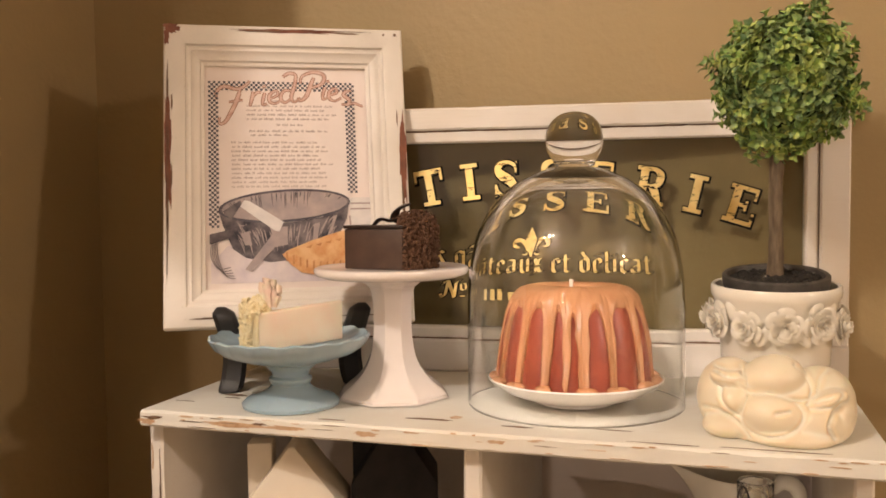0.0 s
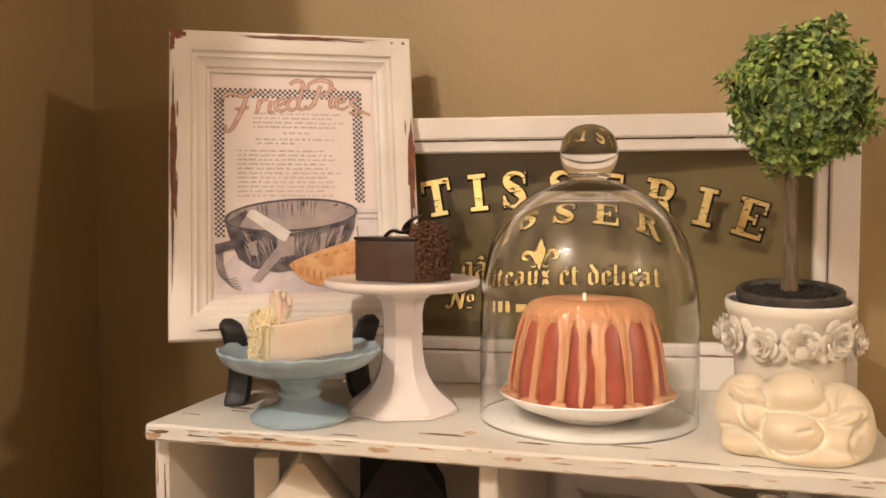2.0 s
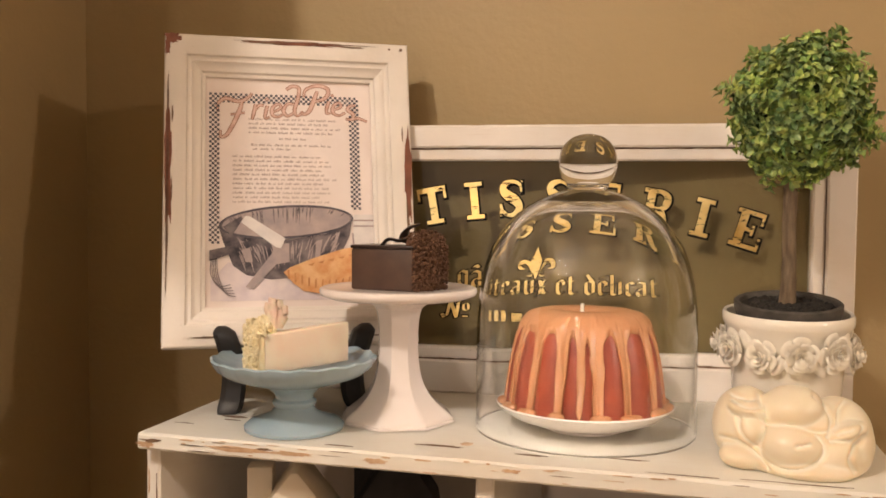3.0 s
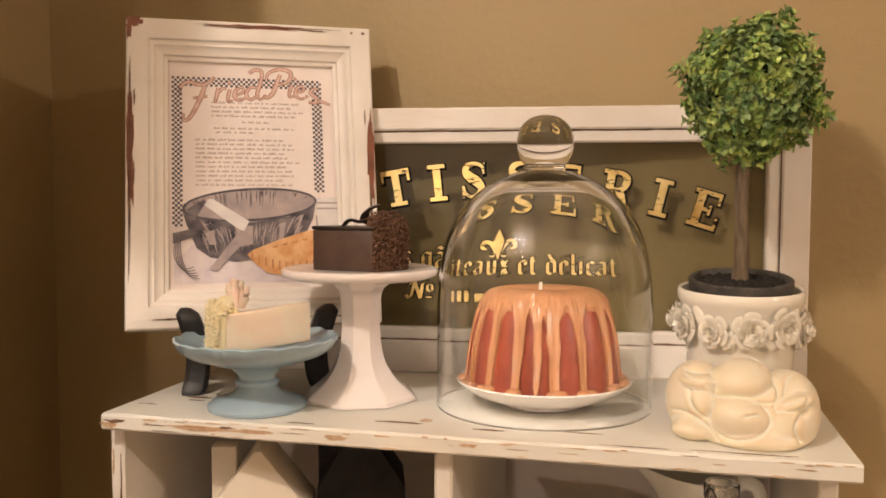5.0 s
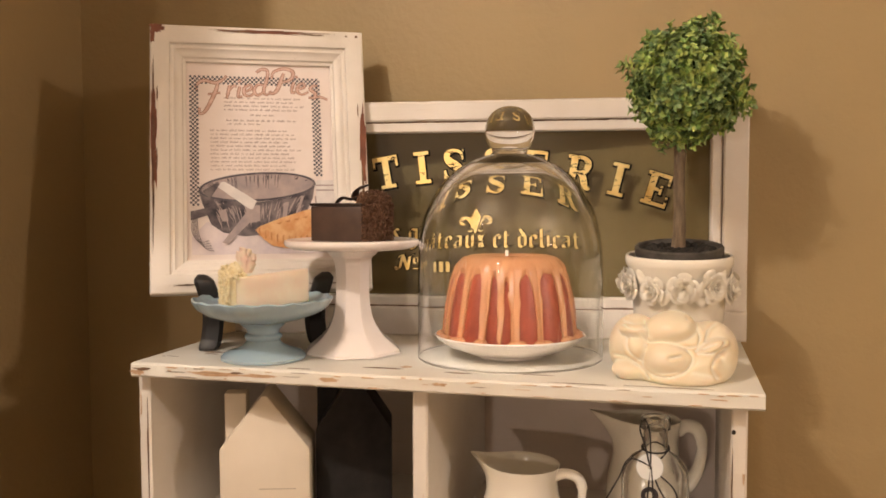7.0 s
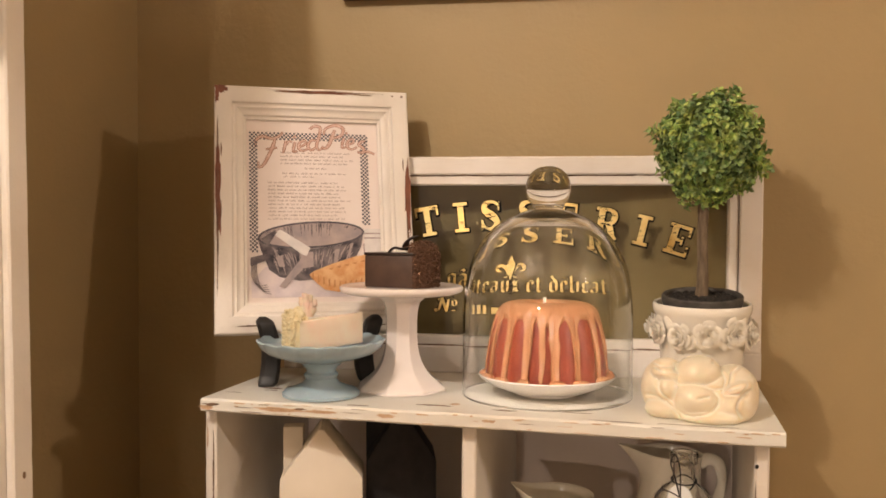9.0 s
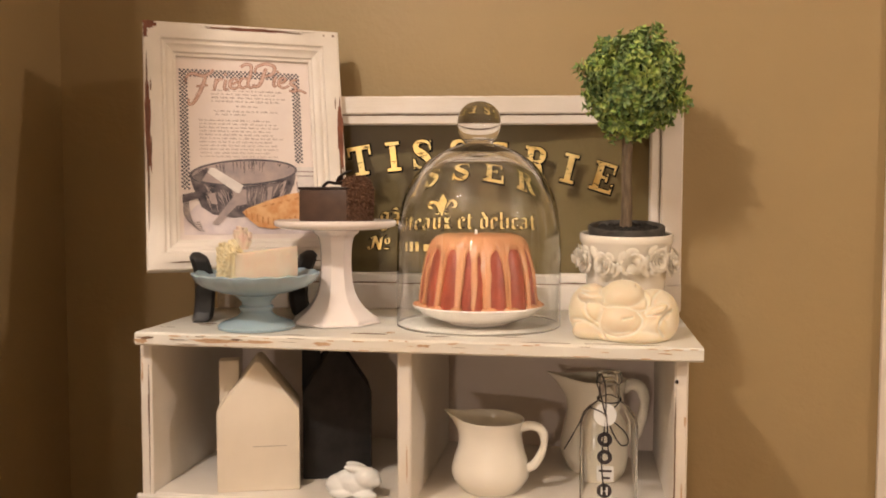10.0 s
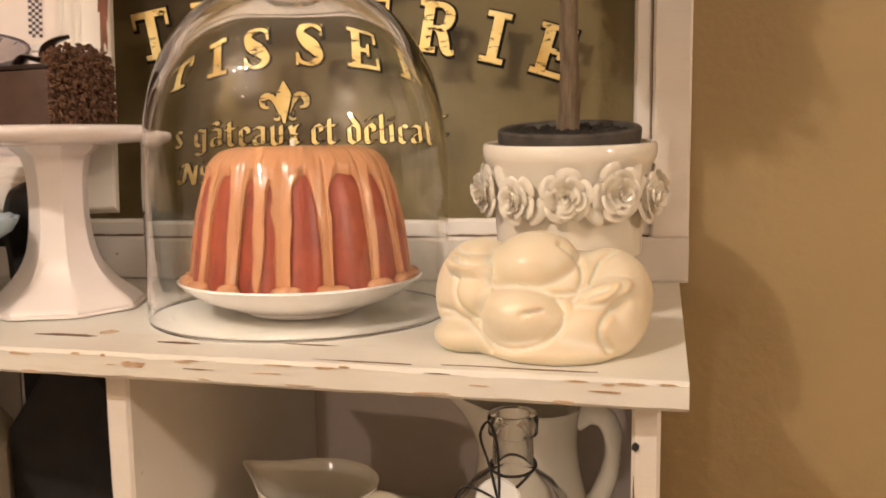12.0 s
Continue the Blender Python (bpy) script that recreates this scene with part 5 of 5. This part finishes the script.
def rabbit_pair():
    """Rounded masses met by rays from within, with carved lines pressed into the front."""
    lumps = [((0.0, 0.0, 0.026), (0.076, 0.054, 0.043)), ((0.008, -0.028, 0.014), (0.064, 0.040, 0.027)), ((-0.046, 0.004, 0.034), (0.034, 0.046, 0.040)), ((0.046, 0.010, 0.032), (0.034, 0.046, 0.035)), ((-0.003, -0.018, 0.058), (0.032, 0.034, 0.0235), -8),
             ((-0.047, -0.026, 0.058), (0.019, 0.022, 0.0090), 4), ((-0.044, -0.030, 0.036), (0.018, 0.022, 0.019)), ((-0.048, -0.030, 0.010), (0.026, 0.026, 0.014)), ((-0.006, -0.046, 0.027), (0.031, 0.028, 0.0220), 6),
             ((0.012, -0.046, 0.006), (0.044, 0.030, 0.013)), ((0.034, -0.036, 0.020), (0.028, 0.030, 0.023)), ((0.045, -0.034, 0.040), (0.023, 0.022, 0.0105), -24), ((0.056, -0.012, 0.026), (0.022, 0.036, 0.028))]
    s = t = 1 / 4440
    cuts = [((92, 466), (150, 478), (208, 468)), ((92, 488), (140, 512), (208, 506)), ((208, 460), (214, 552), (240, 580), (340, 578), (430, 602), (500, 596)), ((500, 596), (512, 540), (484, 480), (440, 446)),
            ((222, 600), (200, 690), (225, 742), (300, 772), (400, 756), (458, 704), (470, 650), (440, 614)), ((490, 620), (540, 572), (622, 548), (638, 572), (592, 622), (500, 636)), ((528, 606), (600, 580)),
            ((122, 536), (112, 600), (138, 652), (204, 692)), ((640, 600), (590, 660), (572, 712), (600, 764)), ((352, 664), (404, 652)), ((540, 560), (560, 500), (600, 462)), ((45, 660), (110, 668), (190, 720), (240, 780))]
    segs = []
    for c in cuts:
        line = smooth_line([((x - 365) * s, (800 - y) * t) for x, y in c], 4)
        segs += list(zip(line, line[1:]))
    o = Vector((0, -0.004, 0.016))
    nu, nv = 260, 120
    b = bmesh.new()
    rings = []
    for j in range(nv + 1):
        el = radians(-50 + 140 * j / nv)
        ring = []
        for i in range(nu if j < nv else 1):
            az = 2 * math.pi * i / nu
            d = Vector((math.cos(el) * math.cos(az), math.cos(el) * math.sin(az), math.sin(el)))
            total = 0.0
            for c, r, *tip in lumps:
                spin = Matrix.Rotation(radians(tip[0]), 3, "Y").transposed() if tip else Matrix.Identity(3)
                q, e = spin @ (o - Vector(c)), spin @ d
                q = Vector((q[k] / r[k] for k in range(3)))
                e = Vector((e[k] / r[k] for k in range(3)))
                A, B, C = e.dot(e), q.dot(e), q.dot(q) - 1
                D = B * B - A * C
                if D > 0:
                    h = (-B + math.sqrt(D)) / A
                    if h > 0:
                        total += math.exp(620 * (h - 0.06))
            rad = 0.06 + math.log(total + 1e-12) / 620
            p = o + d * rad
            if p.y < 0.015:
                u, w = p.x, p.z + (p.y + 0.06) * 0.16
                near = 1.0
                for (x0, z0), (x1, z1) in segs:
                    dx, dz = x1 - x0, z1 - z0
                    f = max(0.0, min(1.0, ((u - x0) * dx + (w - z0) * dz) / (dx * dx + dz * dz + 1e-12)))
                    near = min(near, (u - x0 - f * dx) ** 2 + (w - z0 - f * dz) ** 2)
                rad -= 0.0038 * math.exp(-near / 0.0019 ** 2) * min(1.0, (0.015 - p.y) / 0.02)
                p = o + d * rad
            p.z = max(0.0, p.z)
            ring.append(b.verts.new(p))
        rings.append(ring)
    for r, q in zip(rings, rings[1:]):
        for i in range(nu):
            k = (i + 1) % nu
            if len(q) == 1:
                b.faces.new((r[i], r[k], q[0]))
            else:
                b.faces.new((r[i], r[k], q[k], q[i]))
    b.faces.new(rings[0])
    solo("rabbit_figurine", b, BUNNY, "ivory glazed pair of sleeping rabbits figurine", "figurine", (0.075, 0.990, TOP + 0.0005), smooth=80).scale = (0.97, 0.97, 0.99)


rabbit_pair()

figurine("small_rabbit_figurine", [
    ((0.0, 0.0, 0.020), (0.034, 0.022, 0.021)), ((-0.020, 0.0, 0.016), (0.024, 0.022, 0.017)), ((0.020, -0.006, 0.030), (0.021, 0.017, 0.016)), ((0.034, -0.010, 0.026), (0.010, 0.009, 0.008)),
    ((0.004, -0.008, 0.043), (0.018, 0.008, 0.006), (0, 10, 15)), ((0.002, 0.006, 0.043), (0.018, 0.008, 0.006), (0, 8, -10)), ((0.018, -0.014, 0.007), (0.020, 0.009, 0.007)), ((-0.016, -0.016, 0.008), (0.018, 0.009, 0.008)),
], MILKY, "small glossy white glass rabbit figurine", (-0.315, 0.962, 0.9365), 0.0016, 4, 0)


# ---- inside the cubbies ----
FL = 0.9364


def toy_house(name, where, w, d, eave, peak, mat, label, slot=False, turn=18):
    t = thing(name, where, label, "house ornament", "", turn)
    b = prism([(-w / 2, 0), (w / 2, 0), (w / 2, eave), (0.004, peak), (-0.004, peak), (-w / 2, eave)], 0, d)
    bmesh.ops.bevel(b, geom=b.edges[:], offset=0.0018, segments=2, affect="EDGES", profile=0.5)
    part("body", b, mat, t)
    cx = -w * 0.37
    part("chimney", box(cx - 0.015, cx + 0.015, d * 0.45, d * 0.45 + 0.03, eave - 0.006, peak - 0.004, 0.002), mat, t)
    if slot:
        part("scored_line", box(-0.008, 0.042, -0.0006, 0.001, 0.068, 0.0692), mottled("score_grey", (0.45, 0.38, 0.30), (0.5, 0.43, 0.35), 40), t)
    return t


toy_house("white_house_ornament", (-0.462, 0.956, FL), 0.122, 0.085, 0.124, 0.197, MATTW, "matt ivory wooden house ornament with chimney", True)
toy_house("black_house_ornament", (-0.362, 1.035, FL), 0.108, 0.09, 0.137, 0.214, CHALK, "matt black wooden house ornament with chimney")


def jug(name, where, s, label, turn=0.0, wide=1.0):
    t = thing(name, where, label, "jug", "white jugs", turn)
    out = smooth_line([(0.043, 0.0), (0.047, 0.004), (0.057, 0.018), (0.0600, 0.032), (0.0565, 0.050), (0.0510, 0.068), (0.0480, 0.088), (0.0490, 0.104), (0.0515, 0.116)], 4)
    inn = smooth_line([(0.0485, 0.116), (0.0460, 0.104), (0.0450, 0.088), (0.0480, 0.068), (0.0535, 0.050), (0.0570, 0.032), (0.052, 0.016), (0.0, 0.010)], 4)
    prof = [(0.0, 0.001), (0.040, 0.001)] + out + [(0.0515, 0.1178)] + inn
    b = lathe([(r * s * wide, z * s) for r, z in prof], 72)
    for v in b.verts:
        z = v.co.z / s
        a = math.atan2(v.co.y, -v.co.x)
        if z > 0.06 and v.co.xy.length > 0.02 * s:
            f = max(0, (z - 0.075) / 0.042)
            k = math.exp(-(a / 0.42) ** 2) * f * f
            v.co.x -= 0.024 * s * k
            v.co.z += 0.006 * s * k
            v.co.y *= 1 - 0.35 * k
            v.co.z -= 0.006 * s * f * f * (1 - math.cos(a)) * 0.25
    part("jug_body", b, CREAM_CER, t, smooth=60)
    h = smooth_line([(0.046, 0, 0.102), (0.060, 0, 0.108), (0.077, 0, 0.104), (0.0840, 0, 0.088), (0.079, 0, 0.064), (0.067, 0, 0.044), (0.053, 0, 0.038)], 5)
    part("handle", tube([(x * s * wide, y * s, z * s) for x, y, z in h], 0.0057 * s, 12, None, 1.3), CREAM_CER, t, smooth=60)


jug("cream_jug", (-0.119, 1.030, FL), 0.94, "small cream glazed milk jug with pouring lip", -8, 1.05)
jug("tall_jug", (0.040, 1.150, FL), 1.30, "larger cream glazed jug standing behind a bottle", 8, 0.72)


def bottle():
    t = thing("glass_bottle", (0.056, 0.975, FL), "clear glass bottle hung with black cord and dark charms", "bottle")
    def outline(w, d, r, n=6):
        pts = []
        for cx, cy, a0 in ((w - r, d - r, 0), (-w + r, d - r, 90), (-w + r, -d + r, 180), (w - r, -d + r, 270)):
            for k in range(n):
                a = radians(a0 + 90 * k / (n - 1))
                pts.append((cx + r * math.cos(a), cy + r * math.sin(a)))
        return pts
    rows = [(0.034, 0.018, 0.010, 0.0), (0.0395, 0.0235, 0.014, 0.004), (0.0405, 0.0245, 0.014, 0.01), (0.0405, 0.0245, 0.014, 0.122), (0.038, 0.0235, 0.016, 0.134), (0.029, 0.021, 0.018, 0.146), (0.0175, 0.0175, 0.0174, 0.154), (0.0150, 0.0150, 0.0149, 0.160), (0.0145, 0.0145, 0.0144, 0.180), (0.0180, 0.0180, 0.0179, 0.182), (0.0185, 0.0185, 0.0184, 0.194), (0.0170, 0.0170, 0.0169, 0.1965)]
    inner = [(0.0125, 0.0125, 0.0124, 0.196), (0.0115, 0.0115, 0.0114, 0.160), (0.026, 0.018, 0.016, 0.144), (0.0355, 0.021, 0.014, 0.132), (0.0378, 0.0218, 0.012, 0.120), (0.0378, 0.0218, 0.012, 0.010), (0.030, 0.015, 0.008, 0.007)]
    b = bmesh.new()
    rings = [[b.verts.new((x, y, z)) for x, y in outline(w, d, r)] for w, d, r, z in rows + inner]
    n = len(rings[0])
    for p, q in zip(rings, rings[1:]):
        for k in range(n):
            b.faces.new((p[k], p[(k + 1) % n], q[(k + 1) % n], q[k]))
    b.faces.new(rings[0])
    b.faces.new(rings[-1])
    g = part("bottle_body", b, GLASS, t, smooth=50)
    g.visible_shadow = False
    # cord round the neck, with a bow and tails
    cord = bmesh.new()
    tube([(0.0165 * math.cos(a), 0.0165 * math.sin(a), 0.158 + 0.003 * math.sin(a)) for a in [k * 0.3 for k in range(22)]], 0.0011, 6, cord)
    for pts in ([(-0.006, -0.028, 0.142), (-0.012, -0.029, 0.168), (-0.018, -0.029, 0.188), (-0.012, -0.029, 0.198), (-0.006, -0.029, 0.180), (-0.005, -0.028, 0.142)],
                [(-0.005, -0.028, 0.142), (-0.03, -0.029, 0.150), (-0.043, -0.029, 0.125), (-0.062, -0.029, 0.090)],
                [(-0.005, -0.028, 0.140), (0.020, -0.030, 0.120), (0.026, -0.030, 0.104), (0.016, -0.030, 0.100), (0.004, -0.029, 0.118), (-0.004, -0.028, 0.140)],
                [(-0.005, -0.028, 0.142), (-0.008, -0.031, 0.110), (-0.010, -0.031, 0.070), (-0.006, -0.031, 0.030)], [(-0.004, -0.028, 0.142), (-0.002, -0.032, 0.110), (-0.001, -0.032, 0.082)],
                [(-0.005, -0.028, 0.142), (0.008, -0.022, 0.152), (0.0165, -0.004, 0.158)]):
        tube(smooth_line(pts, 6), 0.0010, 6, cord)
    part("cord", cord, TWINE, t, "thin black cord tied in a bow")
    # white ring tag
    b = bmesh.new()
    prof = [(0.0030, -0.0015), (0.010, -0.0022), (0.019, -0.0015), (0.020, 0.0), (0.019, 0.0015), (0.0030, 0.0015), (0.0024, 0.0), (0.0030, -0.0015)]
    lathe([(r * 0.82, z) for r, z in prof], 40, b)
    b.transform(pose(-0.006, -0.0275, 0.141, 84, 0, 0))
    part("ring_tag", b, MILKY, t, "white china ring")
    def disc(z, ch):
        hole = 0.0 if ch else 0.0052
        b = lathe([(hole, -0.0012), (0.0098, -0.0012), (0.0105, 0), (0.0098, 0.0012), (hole, 0.0012)] + ([(hole, -0.0012)] if hole else []), 28)
        b.transform(pose(-0.006, -0.027, z, 90))
        ob = part("letter_disc" if ch else "charm_ring", b, DISC, t, "dark round letter disc" if ch else "dark ring-shaped charm")
        if ch:
            g = lettering(ch, 0.015, 0.0004)
            a, c = width_of(g)
            g.transform(pose(-0.006 - (a + c) / 2, -0.0286, z - 0.005))
            part("disc_letter", g, MILKY, ob, smooth=0)
        return ob
    disc(0.106, "")
    disc(0.081, "")
    disc(0.033, "H")
    b = box(-0.017, 0.007, -0.0275, -0.0255, 0.046, 0.068, 0.001)
    tag = part("paper_tag", b, MILKY, t, "small pale tag")
    part("tag_bar", box(-0.014, 0.004, -0.0280, -0.0276, 0.060, 0.063), DISC, tag)
    part("tag_bar", box(-0.010, 0.002, -0.0280, -0.0276, 0.050, 0.053), DISC, tag)


bottle()
